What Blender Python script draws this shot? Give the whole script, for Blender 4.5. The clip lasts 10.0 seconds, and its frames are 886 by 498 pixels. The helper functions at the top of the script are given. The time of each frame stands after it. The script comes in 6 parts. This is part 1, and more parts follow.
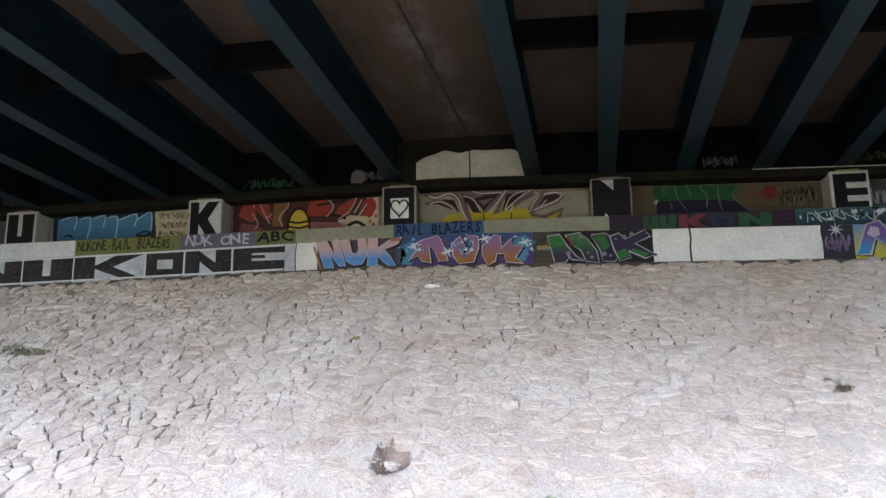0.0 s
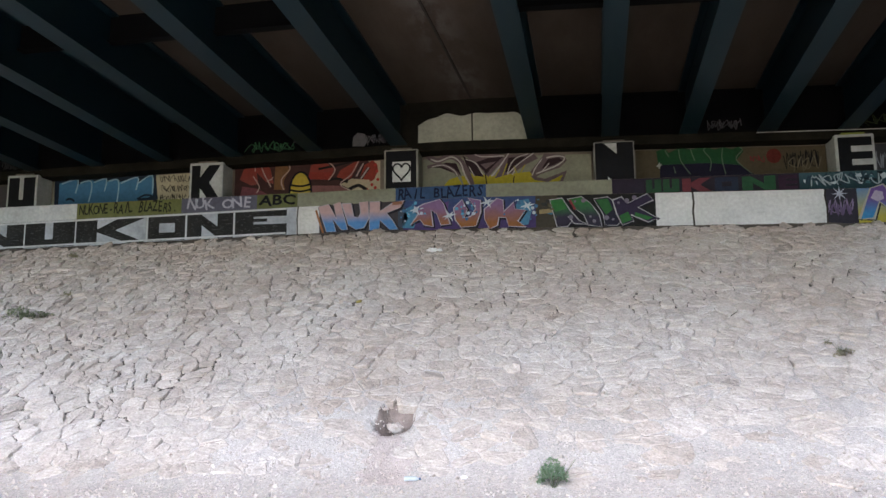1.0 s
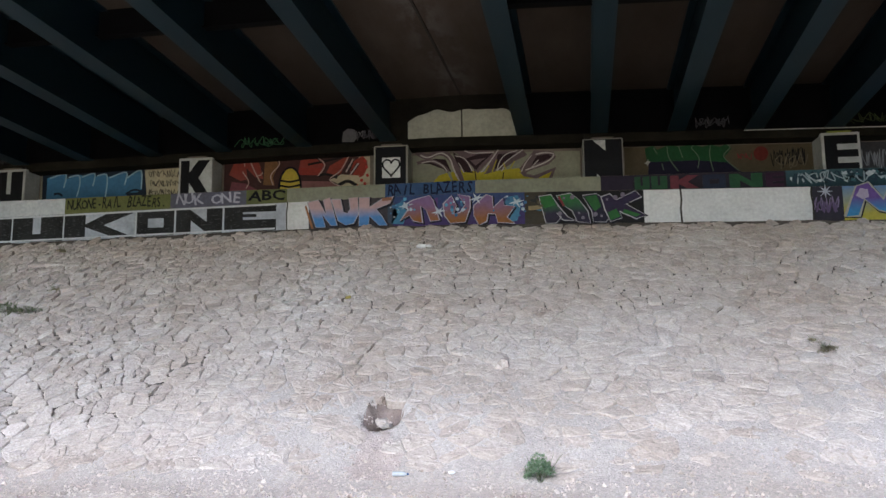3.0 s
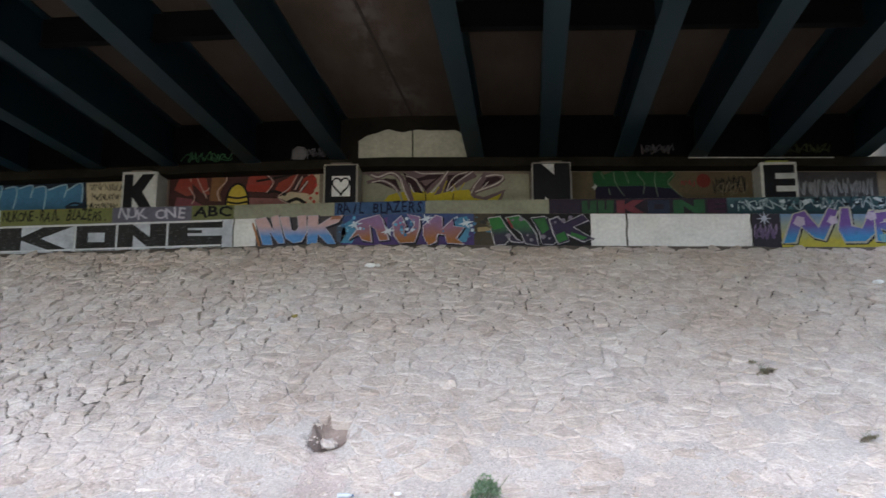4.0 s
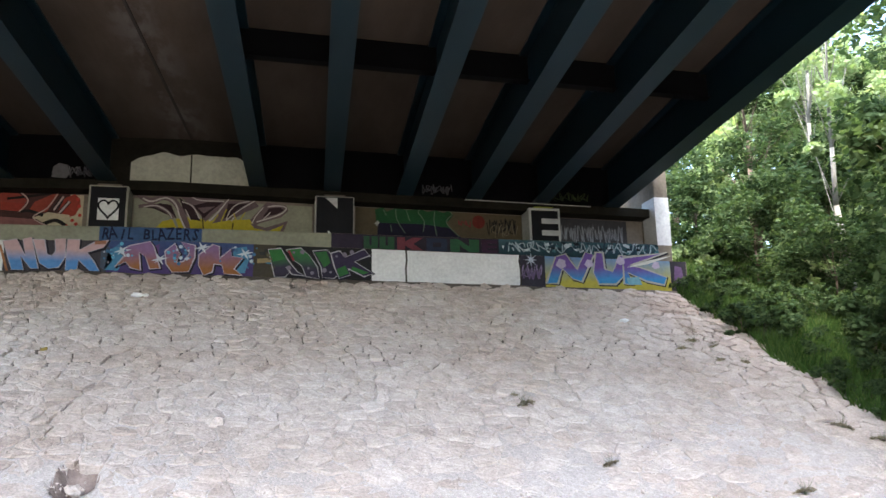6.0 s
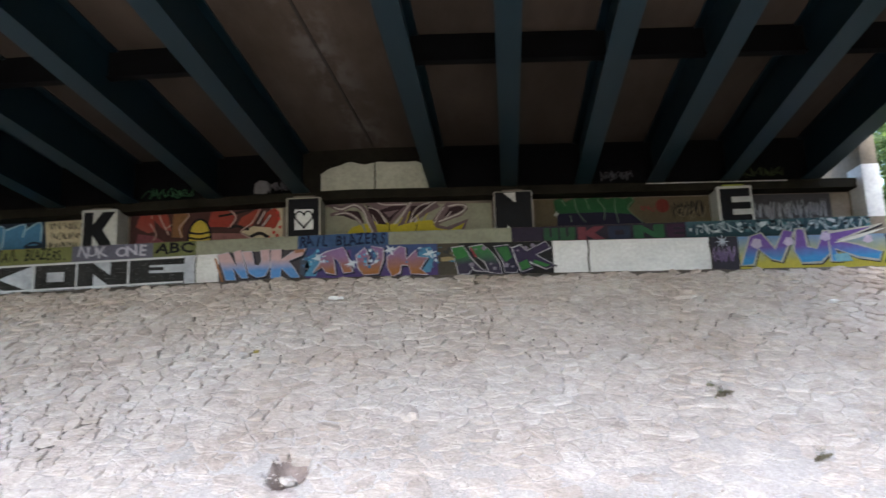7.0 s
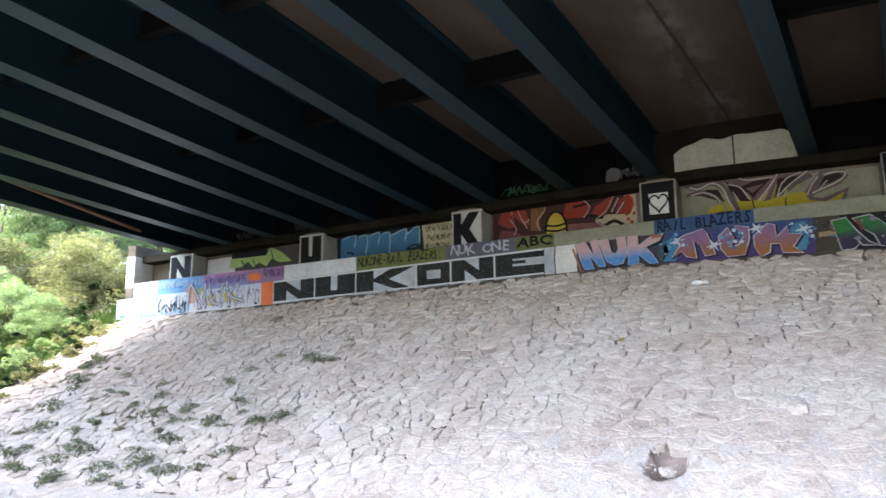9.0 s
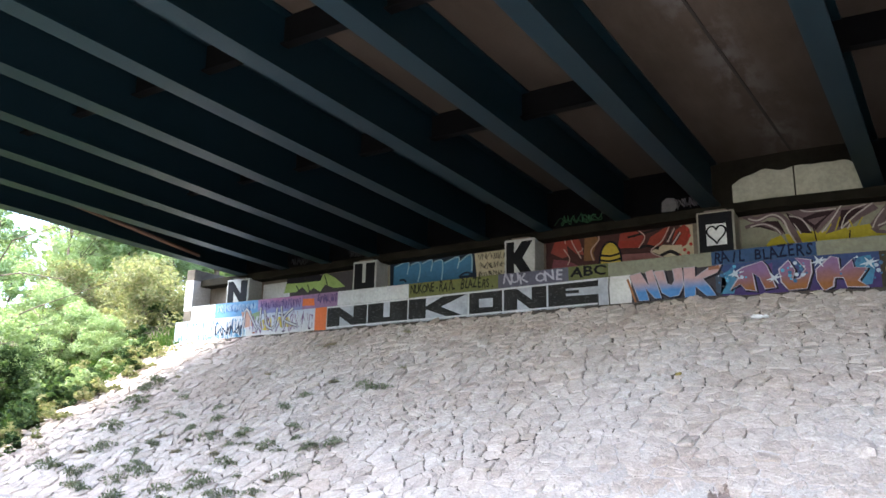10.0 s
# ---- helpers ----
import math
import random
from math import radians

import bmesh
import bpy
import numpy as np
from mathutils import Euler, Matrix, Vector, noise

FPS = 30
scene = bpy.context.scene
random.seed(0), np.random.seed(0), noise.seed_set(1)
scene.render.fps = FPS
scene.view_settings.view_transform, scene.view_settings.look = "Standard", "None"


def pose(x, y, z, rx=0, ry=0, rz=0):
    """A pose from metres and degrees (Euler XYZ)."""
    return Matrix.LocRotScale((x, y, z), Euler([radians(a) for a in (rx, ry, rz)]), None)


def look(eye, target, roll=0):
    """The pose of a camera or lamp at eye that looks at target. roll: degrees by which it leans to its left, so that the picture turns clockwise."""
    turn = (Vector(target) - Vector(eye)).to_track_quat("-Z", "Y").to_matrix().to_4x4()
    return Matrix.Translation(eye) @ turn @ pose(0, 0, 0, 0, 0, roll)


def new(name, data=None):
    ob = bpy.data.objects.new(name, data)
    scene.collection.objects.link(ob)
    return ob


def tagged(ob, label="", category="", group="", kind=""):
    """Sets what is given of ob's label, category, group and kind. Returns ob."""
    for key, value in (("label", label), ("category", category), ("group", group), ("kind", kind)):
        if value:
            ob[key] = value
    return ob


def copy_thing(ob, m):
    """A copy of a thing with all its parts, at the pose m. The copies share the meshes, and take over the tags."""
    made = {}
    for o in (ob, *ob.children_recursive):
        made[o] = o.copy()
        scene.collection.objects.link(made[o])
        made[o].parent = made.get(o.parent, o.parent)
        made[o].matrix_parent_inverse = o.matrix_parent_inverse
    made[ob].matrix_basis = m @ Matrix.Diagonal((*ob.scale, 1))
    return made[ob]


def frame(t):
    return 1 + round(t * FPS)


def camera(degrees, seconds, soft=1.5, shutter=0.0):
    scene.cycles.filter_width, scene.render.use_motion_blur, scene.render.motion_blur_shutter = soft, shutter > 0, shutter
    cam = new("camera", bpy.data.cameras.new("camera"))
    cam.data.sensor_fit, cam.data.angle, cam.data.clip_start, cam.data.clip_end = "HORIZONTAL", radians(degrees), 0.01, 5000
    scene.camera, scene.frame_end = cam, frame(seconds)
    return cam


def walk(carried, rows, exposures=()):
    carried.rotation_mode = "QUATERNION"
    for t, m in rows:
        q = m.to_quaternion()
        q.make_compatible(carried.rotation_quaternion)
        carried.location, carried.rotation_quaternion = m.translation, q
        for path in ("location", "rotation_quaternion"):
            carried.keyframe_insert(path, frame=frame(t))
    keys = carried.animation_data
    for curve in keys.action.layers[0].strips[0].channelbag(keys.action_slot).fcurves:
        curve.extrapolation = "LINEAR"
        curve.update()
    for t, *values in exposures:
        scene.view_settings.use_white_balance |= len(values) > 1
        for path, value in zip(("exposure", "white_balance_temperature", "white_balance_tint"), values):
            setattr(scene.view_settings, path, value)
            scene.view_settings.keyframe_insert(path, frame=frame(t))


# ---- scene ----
EXPOSURE = 3.41
cam = camera(59.74, 10.0, soft=1.5, shutter=0.35)
walk(cam, [
    (0, pose(-0, 0.016, 1.585, 101.286, 0.573, 8.156)),
    (0.5, pose(-0.001, 0.019, 1.616, 100.777, -0.04, 8.694)),
    (1, pose(-0.017, 0.028, 1.598, 98.567, 0.509, 8.262)),
    (1.5, pose(0.005, 0.021, 1.595, 99.178, 0.262, 8.485)),
    (2, pose(-0.012, 0.027, 1.609, 98.542, 0.464, 8.073)),
    (3.3, pose(0.022, -0.042, 1.611, 98.193, 0.377, 6.974)),
    (3.5, pose(0.001, 0.018, 1.579, 99.071, 0.116, 5.64)),
    (4, pose(-0.011, -0.003, 1.579, 99.779, 0.119, 3.569)),
    (4.5, pose(-0.029, -0.006, 1.615, 101.223, 0.93, -4.744)),
    (5, pose(0.052, -0.041, 1.621, 101.217, 1.219, -11.385)),
    (5.2, pose(0.108, -0.028, 1.567, 101.485, 1.2, -13.294)),
    (6.3, pose(0.207, -0.057, 1.607, 102.182, 1.091, -10.46)),
    (6.5, pose(0.271, -0.072, 1.636, 101.754, 1.838, -6.195)),
    (7, pose(0.275, -0.061, 1.612, 101.865, 1.917, 1.942)),
    (7.5, pose(0.229, -0.023, 1.651, 101.809, 1.729, 10.765)),
    (8, pose(0.189, -0.026, 1.615, 101.795, 1.385, 17.945)),
    (8.5, pose(0.003, 0.183, 1.648, 101.766, 0.747, 23.17)),
    (9, pose(0.024, 0.053, 1.617, 101.543, 0.401, 27.63)),
    (9.5, pose(-0.015, 0.008, 1.636, 102.261, -0.147, 29.932)),
    (10, pose(-0.017, -0.048, 1.704, 103.381, -1.077, 31.109)),
], exposures=[(t, EXPOSURE + e, 6400 - 300 * (t > 8), 8) for t, e in ((0, 0.08), (1, -0.05), (2, -0.14), (3.5, -0.27), (4, -0.22), (4.5, -0.12), (5, -0.08), (6.5, 0.05), (7.3, 0.12), (8.5, 0.2), (10, 0.25))])

# ---- light: a bright, mostly overcast day ----
world = bpy.data.worlds.new("sky")
scene.world = world
world.use_nodes = True
wn = world.node_tree.nodes
sky = wn.new("ShaderNodeTexSky")
sky.sky_type = "NISHITA"
sky.sun_disc = False
sky.sun_elevation, sky.sun_rotation = radians(61), radians(206)
sky.air_density, sky.dust_density, sky.ozone_density = 1.0, 3.0, 1.0
wn["Background"].inputs["Strength"].default_value = 0.15
world.node_tree.links.new(sky.outputs["Color"], wn["Background"].inputs["Color"])
sun = new("sun", bpy.data.lights.new("sun", "SUN"))
sun.data.energy, sun.data.angle, sun.data.color = 1.4, radians(15), (1.0, 0.95, 0.88)
sun.matrix_world = look((-12, -24, 48), (0, 0, 0))

# ---- materials ----
def material(name, build, rough=0.85, metal=0.0, bump=0.0, scale=8.0):
    m = bpy.data.materials.new(name)
    m.use_nodes = True
    n, l = m.node_tree.nodes, m.node_tree.links
    b = n["Principled BSDF"]
    b.inputs["Roughness"].default_value = rough
    b.inputs["Metallic"].default_value = metal
    b.inputs["Specular IOR Level"].default_value = 0.08
    co = n.new("ShaderNodeTexCoord").outputs["Object"]
    build(n, l, b, co)
    if bump:
        t = n.new("ShaderNodeTexNoise")
        t.inputs["Scale"].default_value, t.inputs["Detail"].default_value = scale, 8
        l.new(co, t.inputs["Vector"])
        u = n.new("ShaderNodeBump")
        u.inputs["Strength"].default_value, u.inputs["Distance"].default_value = 1.0, bump
        l.new(t.outputs["Fac"], u.inputs["Height"])
        l.new(u.outputs["Normal"], b.inputs["Normal"])
    return m


def noise_ramp(n, l, co, scale, stops, detail=6.0, stretch=None, rough=0.6):
    """A noise at that scale, turned into colours by stops of (place, colour)."""
    t = n.new("ShaderNodeTexNoise")
    t.inputs["Scale"].default_value, t.inputs["Detail"].default_value = scale, detail
    t.inputs["Roughness"].default_value = rough
    if stretch:
        mp = n.new("ShaderNodeMapping")
        mp.inputs["Scale"].default_value = stretch
        l.new(co, mp.inputs["Vector"])
        co = mp.outputs["Vector"]
    l.new(co, t.inputs["Vector"])
    r = n.new("ShaderNodeValToRGB")
    while len(r.color_ramp.elements) < len(stops):
        r.color_ramp.elements.new(0.5)
    for e, (p, c) in zip(r.color_ramp.elements, stops):
        e.position, e.color = p, (*c, 1)
    l.new(t.outputs["Fac"], r.inputs["Fac"])
    return r.outputs["Color"]


def mix(n, l, a, b, fac=0.5, mode="MULTIPLY"):
    x = n.new("ShaderNodeMix")
    x.data_type, x.blend_type = "RGBA", mode
    for value, socket in ((fac, x.inputs["Factor"]), (a, x.inputs["A"]), (b, x.inputs["B"])):
        if isinstance(value, bpy.types.NodeSocket):
            l.new(value, socket)
        elif isinstance(value, tuple):
            socket.default_value = (*value, 1)
        else:
            socket.default_value = value
    return x.outputs["Result"]


def grey(v):
    return (v, v, v)


def times(c, k):
    return tuple(min(1.0, v * k) for v in c)


def two_scale(c, low=0.75, high=1.15, big=0.5, small=14.0):
    def build(n, l, b, co):
        a = noise_ramp(n, l, co, big, ((0.3, times(c, low)), (0.7, times(c, high))))
        g = noise_ramp(n, l, co, small, ((0.3, grey(0.72)), (0.65, grey(1.0))))
        l.new(mix(n, l, a, g, 0.8), b.inputs["Base Color"])
    return build


def random_tint(n, l, stops):
    """Colours by Object Info's Random, or for joined pieces by island."""
    o, g = n.new("ShaderNodeObjectInfo"), n.new("ShaderNodeNewGeometry")
    add = n.new("ShaderNodeMath")
    add.operation = "ADD"
    l.new(o.outputs["Random"], add.inputs[0])
    l.new(g.outputs["Random Per Island"], add.inputs[1])
    f = n.new("ShaderNodeMath")
    f.operation = "FRACT"
    l.new(add.outputs[0], f.inputs[0])
    r = n.new("ShaderNodeValToRGB")
    while len(r.color_ramp.elements) < len(stops):
        r.color_ramp.elements.new(0.5)
    for e, (p, c) in zip(r.color_ramp.elements, stops):
        e.position, e.color = p, (*c, 1)
    l.new(f.outputs[0], r.inputs["Fac"])
    return r.outputs["Color"]


def stone_build(n, l, b, co):
    t = random_tint(n, l, ((0.0, (0.43, 0.368, 0.322)), (0.25, (0.525, 0.452, 0.395)), (0.55, (0.49, 0.424, 0.374)), (0.85, (0.56, 0.492, 0.441)), (1.0, (0.50, 0.442, 0.395))))
    a = noise_ramp(n, l, co, 0.35, ((0.35, (0.86, 0.80, 0.76)), (0.65, (1.0, 1.0, 1.0))))
    g = noise_ramp(n, l, co, 30.0, ((0.34, grey(0.68)), (0.58, grey(1.0))), 10)
    s = noise_ramp(n, l, co, 5.0, ((0.35, grey(0.76)), (0.6, grey(1.0))), 8)
    l.new(mix(n, l, mix(n, l, mix(n, l, t, a, 0.9), g, 0.9), s, 0.9), b.inputs["Base Color"])


def dirt_build(n, l, b, co):
    a = noise_ramp(n, l, co, 0.6, ((0.3, (0.395, 0.342, 0.306)), (0.7, (0.51, 0.46, 0.424))), 8)
    v = n.new("ShaderNodeTexVoronoi")
    v.inputs["Scale"].default_value = 22.0
    l.new(co, v.inputs["Vector"])
    r = n.new("ShaderNodeValToRGB")
    r.color_ramp.elements[0].color, r.color_ramp.elements[1].color = (0.7, 0.7, 0.7, 1), (1.15, 1.12, 1.1, 1)
    l.new(v.outputs["Color"], r.inputs["Fac"])
    g = noise_ramp(n, l, co, 45.0, ((0.3, grey(0.62)), (0.62, grey(1.0))), 8)
    l.new(mix(n, l, mix(n, l, a, r.outputs["Color"], 0.7), g, 0.9), b.inputs["Base Color"])


def leaf(name, stops):
    def build(n, l, b, co):
        c = random_tint(n, l, stops)
        l.new(c, b.inputs["Base Color"])
        tr = n.new("ShaderNodeBsdfTranslucent")
        l.new(mix(n, l, c, (1.0, 1.0, 0.55), 1.0), tr.inputs["Color"])
        ms = n.new("ShaderNodeMixShader")
        ms.inputs["Fac"].default_value = 0.55
        l.new(b.outputs["BSDF"], ms.inputs[1])
        l.new(tr.outputs["BSDF"], ms.inputs[2])
        l.new(ms.outputs["Shader"], n["Material Output"].inputs["Surface"])
    return material(name, build, 0.6)


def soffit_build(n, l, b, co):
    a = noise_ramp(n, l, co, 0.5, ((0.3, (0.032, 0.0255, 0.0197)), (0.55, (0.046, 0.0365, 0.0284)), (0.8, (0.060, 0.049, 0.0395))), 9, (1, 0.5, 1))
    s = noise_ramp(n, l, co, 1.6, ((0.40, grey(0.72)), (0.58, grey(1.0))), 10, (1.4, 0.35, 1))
    sep = n.new("ShaderNodeSeparateXYZ")
    l.new(co, sep.inputs["Vector"])
    off = n.new("ShaderNodeMath")
    off.operation, off.inputs[1].default_value = "MULTIPLY_ADD", -0.09
    l.new(sep.outputs["Y"], off.inputs[0])
    l.new(sep.outputs["X"], off.inputs[2])
    far = n.new("ShaderNodeMath")
    far.operation, far.inputs[1].default_value = "ADD", 4.185
    l.new(off.outputs[0], far.inputs[0])
    size = n.new("ShaderNodeMath")
    size.operation = "ABSOLUTE"
    l.new(far.outputs[0], size.inputs[0])
    mr = n.new("ShaderNodeMapRange")
    mr.inputs["From Max"].default_value, mr.inputs["To Min"].default_value, mr.inputs["To Max"].default_value = 0.75, 1.0, 0.0
    l.new(size.outputs[0], mr.inputs["Value"])
    wet = noise_ramp(n, l, co, 1.3, ((0.47, grey(0.0)), (0.60, grey(1.0))), 9, (1.6, 0.7, 1))
    f = mix(n, l, wet, mr.outputs["Result"], 1.0)
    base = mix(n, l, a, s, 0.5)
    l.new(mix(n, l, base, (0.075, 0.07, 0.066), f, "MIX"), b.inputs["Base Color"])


def steel_build(n, l, b, co):
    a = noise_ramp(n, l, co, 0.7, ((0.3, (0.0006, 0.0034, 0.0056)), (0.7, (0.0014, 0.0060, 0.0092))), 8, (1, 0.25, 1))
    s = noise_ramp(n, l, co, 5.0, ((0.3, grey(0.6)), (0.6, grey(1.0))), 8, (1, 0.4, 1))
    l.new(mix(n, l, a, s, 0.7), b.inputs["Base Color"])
    b.inputs["Specular IOR Level"].default_value = 0.55
    b.inputs["Specular Tint"].default_value = (0.42, 0.80, 1.0, 1)


STONE = material("rubble_stone", stone_build, 0.9, bump=0.02, scale=13)
DIRT = material("dusty_dirt", dirt_build, 0.95, bump=0.02, scale=30)
# dark soil whose colour also carries the shadow in joints and gaps
JOINT = material("shaded_joint_soil", two_scale((0.105, 0.086, 0.072), 0.6, 1.3, 1.5, 20), 0.95, bump=0.02, scale=30)
FAN_SOIL = material("pinkish_gravelly_soil", two_scale((0.43, 0.355, 0.32), 0.7, 1.15, 3, 26), 0.95, bump=0.03, scale=34)
RAW_SOIL = material("raw_brown_soil", two_scale((0.23, 0.175, 0.15), 0.6, 1.3, 3, 20), 0.95, bump=0.02, scale=30)
SOIL = material("bank_soil", two_scale((0.10, 0.085, 0.055)), 0.95, bump=0.03, scale=9)
CONCRETE = material("weathered_concrete", two_scale((0.12, 0.105, 0.085), 0.5, 1.25, 0.8, 9), 0.9, bump=0.006, scale=25)
# concrete with the deck's deep shade put into its colour: ledge, end wall
SHADED_CONCRETE = material("shaded_concrete", two_scale((0.0085, 0.0078, 0.0055), 0.5, 1.6, 1.1, 7), 0.9, bump=0.006, scale=25)
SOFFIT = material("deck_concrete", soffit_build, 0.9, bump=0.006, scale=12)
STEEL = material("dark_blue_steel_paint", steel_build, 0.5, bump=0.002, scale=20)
# steel copy blackened for the shade between girders: cross beams, end plates
SHADED_STEEL = material("shaded_steel", two_scale((0.0013, 0.0015, 0.0018), 0.5, 1.4, 0.8, 9), 0.95, bump=0.003, scale=20)
RUST = material("rusty_steel", two_scale((0.12, 0.078, 0.058)), 0.8, bump=0.003, scale=30)
DARK = material("dark_gap", two_scale((0.03, 0.027, 0.024)), 0.95)
BARK = material("bark", two_scale((0.13, 0.10, 0.075), 0.6, 1.3, 2, 25), 0.9, bump=0.02, scale=20)
BIRCH = material("pale_bark", two_scale((0.26, 0.245, 0.215), 0.5, 1.2, 2, 12), 0.8, bump=0.01, scale=20)
LEAF = leaf("green_leaf", ((0.0, (0.027, 0.050, 0.022)), (0.5, (0.050, 0.085, 0.039)), (1.0, (0.098, 0.136, 0.068))))
LEAF_LIGHT = leaf("light_green_leaf", ((0.0, (0.17, 0.25, 0.12)), (0.5, (0.27, 0.36, 0.20)), (1.0, (0.38, 0.44, 0.30))))
LEAF_GREY = leaf("grey_green_leaf", ((0.0, (0.15, 0.165, 0.085)), (0.5, (0.23, 0.24, 0.13)), (1.0, (0.30, 0.28, 0.18))))
GRASS = leaf("grass_blade", ((0.0, (0.034, 0.072, 0.018)), (0.6, (0.062, 0.118, 0.030)), (1.0, (0.11, 0.15, 0.05))))
WEED = leaf("dusty_weed", ((0.0, (0.085, 0.10, 0.072)), (0.6, (0.14, 0.158, 0.115)), (1.0, (0.22, 0.22, 0.175))))
DEAD = leaf("dead_weed", ((0.0, (0.15, 0.125, 0.10)), (1.0, (0.27, 0.235, 0.19))))

PAINTS = {}


def scuffed_build(n, l, b, co):
    """Rolled black paint with pale render grinning through along fine joints."""
    a = noise_ramp(n, l, co, 1.1, ((0.3, grey(0.006)), (0.7, grey(0.016))))
    s = noise_ramp(n, l, co, 16.0, ((0.56, grey(0.0)), (0.70, grey(0.05))), 10, (0.5, 1, 1.6))
    l.new(mix(n, l, a, s, 1.0, "ADD"), b.inputs["Base Color"])



def paint(c, rough=0.55, wear=0.8):
    """Spray or masonry paint of that colour on rough concrete."""
    c = times(c, 0.74)
    key = (c, rough, wear)
    if key not in PAINTS:
        PAINTS[key] = material("masonry_paint", two_scale(c, wear, 1.06, 1.3, 11), rough, bump=0.004, scale=22)
    return PAINTS[key]


def fade(low, high, z0, z1):
    """Paint that is sprayed from one colour into another, by height."""
    low, high = times(low, 0.72), times(high, 0.72)
    def build(n, l, b, co):
        sep = n.new("ShaderNodeSeparateXYZ")
        l.new(co, sep.inputs["Vector"])
        t = n.new("ShaderNodeTexNoise")
        t.inputs["Scale"].default_value = 3.0
        l.new(co, t.inputs["Vector"])
        ad = n.new("ShaderNodeMath")
        ad.operation, ad.inputs[1].default_value = "MULTIPLY_ADD", (z1 - z0) * 0.5
        l.new(t.outputs["Fac"], ad.inputs[0])
        l.new(sep.outputs["Z"], ad.inputs[2])
        mr = n.new("ShaderNodeMapRange")
        mr.inputs["From Min"].default_value = z0 + (z1 - z0) * 0.25
        mr.inputs["From Max"].default_value = z1 + (z1 - z0) * 0.25
        l.new(ad.outputs[0], mr.inputs["Value"])
        g = noise_ramp(n, l, co, 9.0, ((0.3, grey(0.78)), (0.6, grey(1.0))))
        l.new(mix(n, l, mix(n, l, low, high, mr.outputs["Result"], "MIX"), g, 0.8), b.inputs["Base Color"])
    return material("faded_paint", build, 0.5, bump=0.003, scale=22)


WHITE, BLACK, CREAM = (0.52, 0.54, 0.55), (0.0055, 0.006, 0.008), (0.225, 0.23, 0.17)
SILVER = (0.42, 0.45, 0.49)


# ---- building helpers ----
def mesh_of(bm, mat, name="mesh", smooth=False):
    me = bpy.data.meshes.new(name)
    bm.normal_update()
    bm.to_mesh(me)
    bm.free()
    for m in (mat if isinstance(mat, (list, tuple)) else [mat]):
        me.materials.append(m)
    if smooth:
        me.polygons.foreach_set("use_smooth", [True] * len(me.polygons))
    return me


def part(name, bm, mat, parent=None, label="", smooth=False):
    ob = new(name, bm if isinstance(bm, bpy.types.Mesh) else mesh_of(bm, mat, name, smooth))
    if parent is not None:
        ob.parent = parent
    return tagged(ob, label)


def thing(name, at=(0, 0, 0), label="", category="", group="", kind=""):
    ob = new(name)
    ob.location = at
    ob.empty_display_size = 0.1
    return tagged(ob, label, category, group, kind)


def box(bm, x0, x1, y0, y1, z0, z1, bevel=0.0):
    vs = [bm.verts.new(p) for p in ((x0, y0, z0), (x1, y0, z0), (x1, y1, z0), (x0, y1, z0), (x0, y0, z1), (x1, y0, z1), (x1, y1, z1), (x0, y1, z1))]
    fs = [bm.faces.new([vs[i] for i in q]) for q in ((3, 2, 1, 0), (4, 5, 6, 7), (0, 1, 5, 4), (1, 2, 6, 5), (2, 3, 7, 6), (3, 0, 4, 7))]
    if bevel:
        bmesh.ops.bevel(bm, geom=list({e for f in fs for e in f.edges}), offset=bevel, segments=2, affect="EDGES")
    return vs


def tube(bm, a, b, r0, r1, sides=8):
    a, b = Vector(a), Vector(b)
    q = (b - a).to_track_quat("Z", "Y")
    rings = [[bm.verts.new(p + q @ Vector((r * math.cos(i * math.tau / sides), r * math.sin(i * math.tau / sides), 0))) for i in range(sides)] for p, r in ((a, r0), (b, r1))]
    for i in range(sides):
        j = (i + 1) % sides
        bm.faces.new((rings[0][i], rings[0][j], rings[1][j], rings[1][i]))
    bm.faces.new(rings[1])
    bm.faces.new(rings[0][::-1])


# ---- levels fitted to the camera's view: deck crowned at median, rising away from abutment ----
CROWN = -2.3
WALL_Y, STRIP_Y, PILLAR_Y, UPPER_Y, LEDGE_Y = 21.0, 21.12, 21.3, 22.0, 21.45
TOE, SKEW, RISE, JOINT_SKEW = 10.3, 0.05, 0.0456, 0.09
LEFT_END, RIGHT_END = -25.5, 12.4


def front_top(x):
    return 6.23 - 0.017 * abs(x - CROWN)


def strip_top(x):
    return 6.62 - 0.007 * abs(x + 2.0)


def wall_foot(x):
    return 5.40 - 0.018 * min(abs(x + 5.0), 24.0)


def soffit(x, y):
    return 8.0 - 0.02 * abs(x - CROWN) + (21.5 - y) * RISE


def ledge_low(x):
    return 7.74 - 0.019 * abs(x + 3.0)


PIT = (-2.5, 12.0)
GAPS = ((-4.32, 16.12), (-0.2, 14.65), (2.9, 16.82), (-1.06, 17.5), (2.28, 20.4), (0.62, 20.4))


def ground_z(x, y):
    """The level of the stone-paved slope and the flat ground at its foot."""
    d = y - TOE
    z = max(d, 0.0) * wall_foot(x) / (WALL_Y - TOE)
    if abs(d) < 0.8:
        z = (d + 0.8) ** 2 / 3.2 * wall_foot(x) / (WALL_Y - TOE)
    if y > 27.5:
        z = 17.2 * wall_foot(x) / (WALL_Y - TOE)
    return z


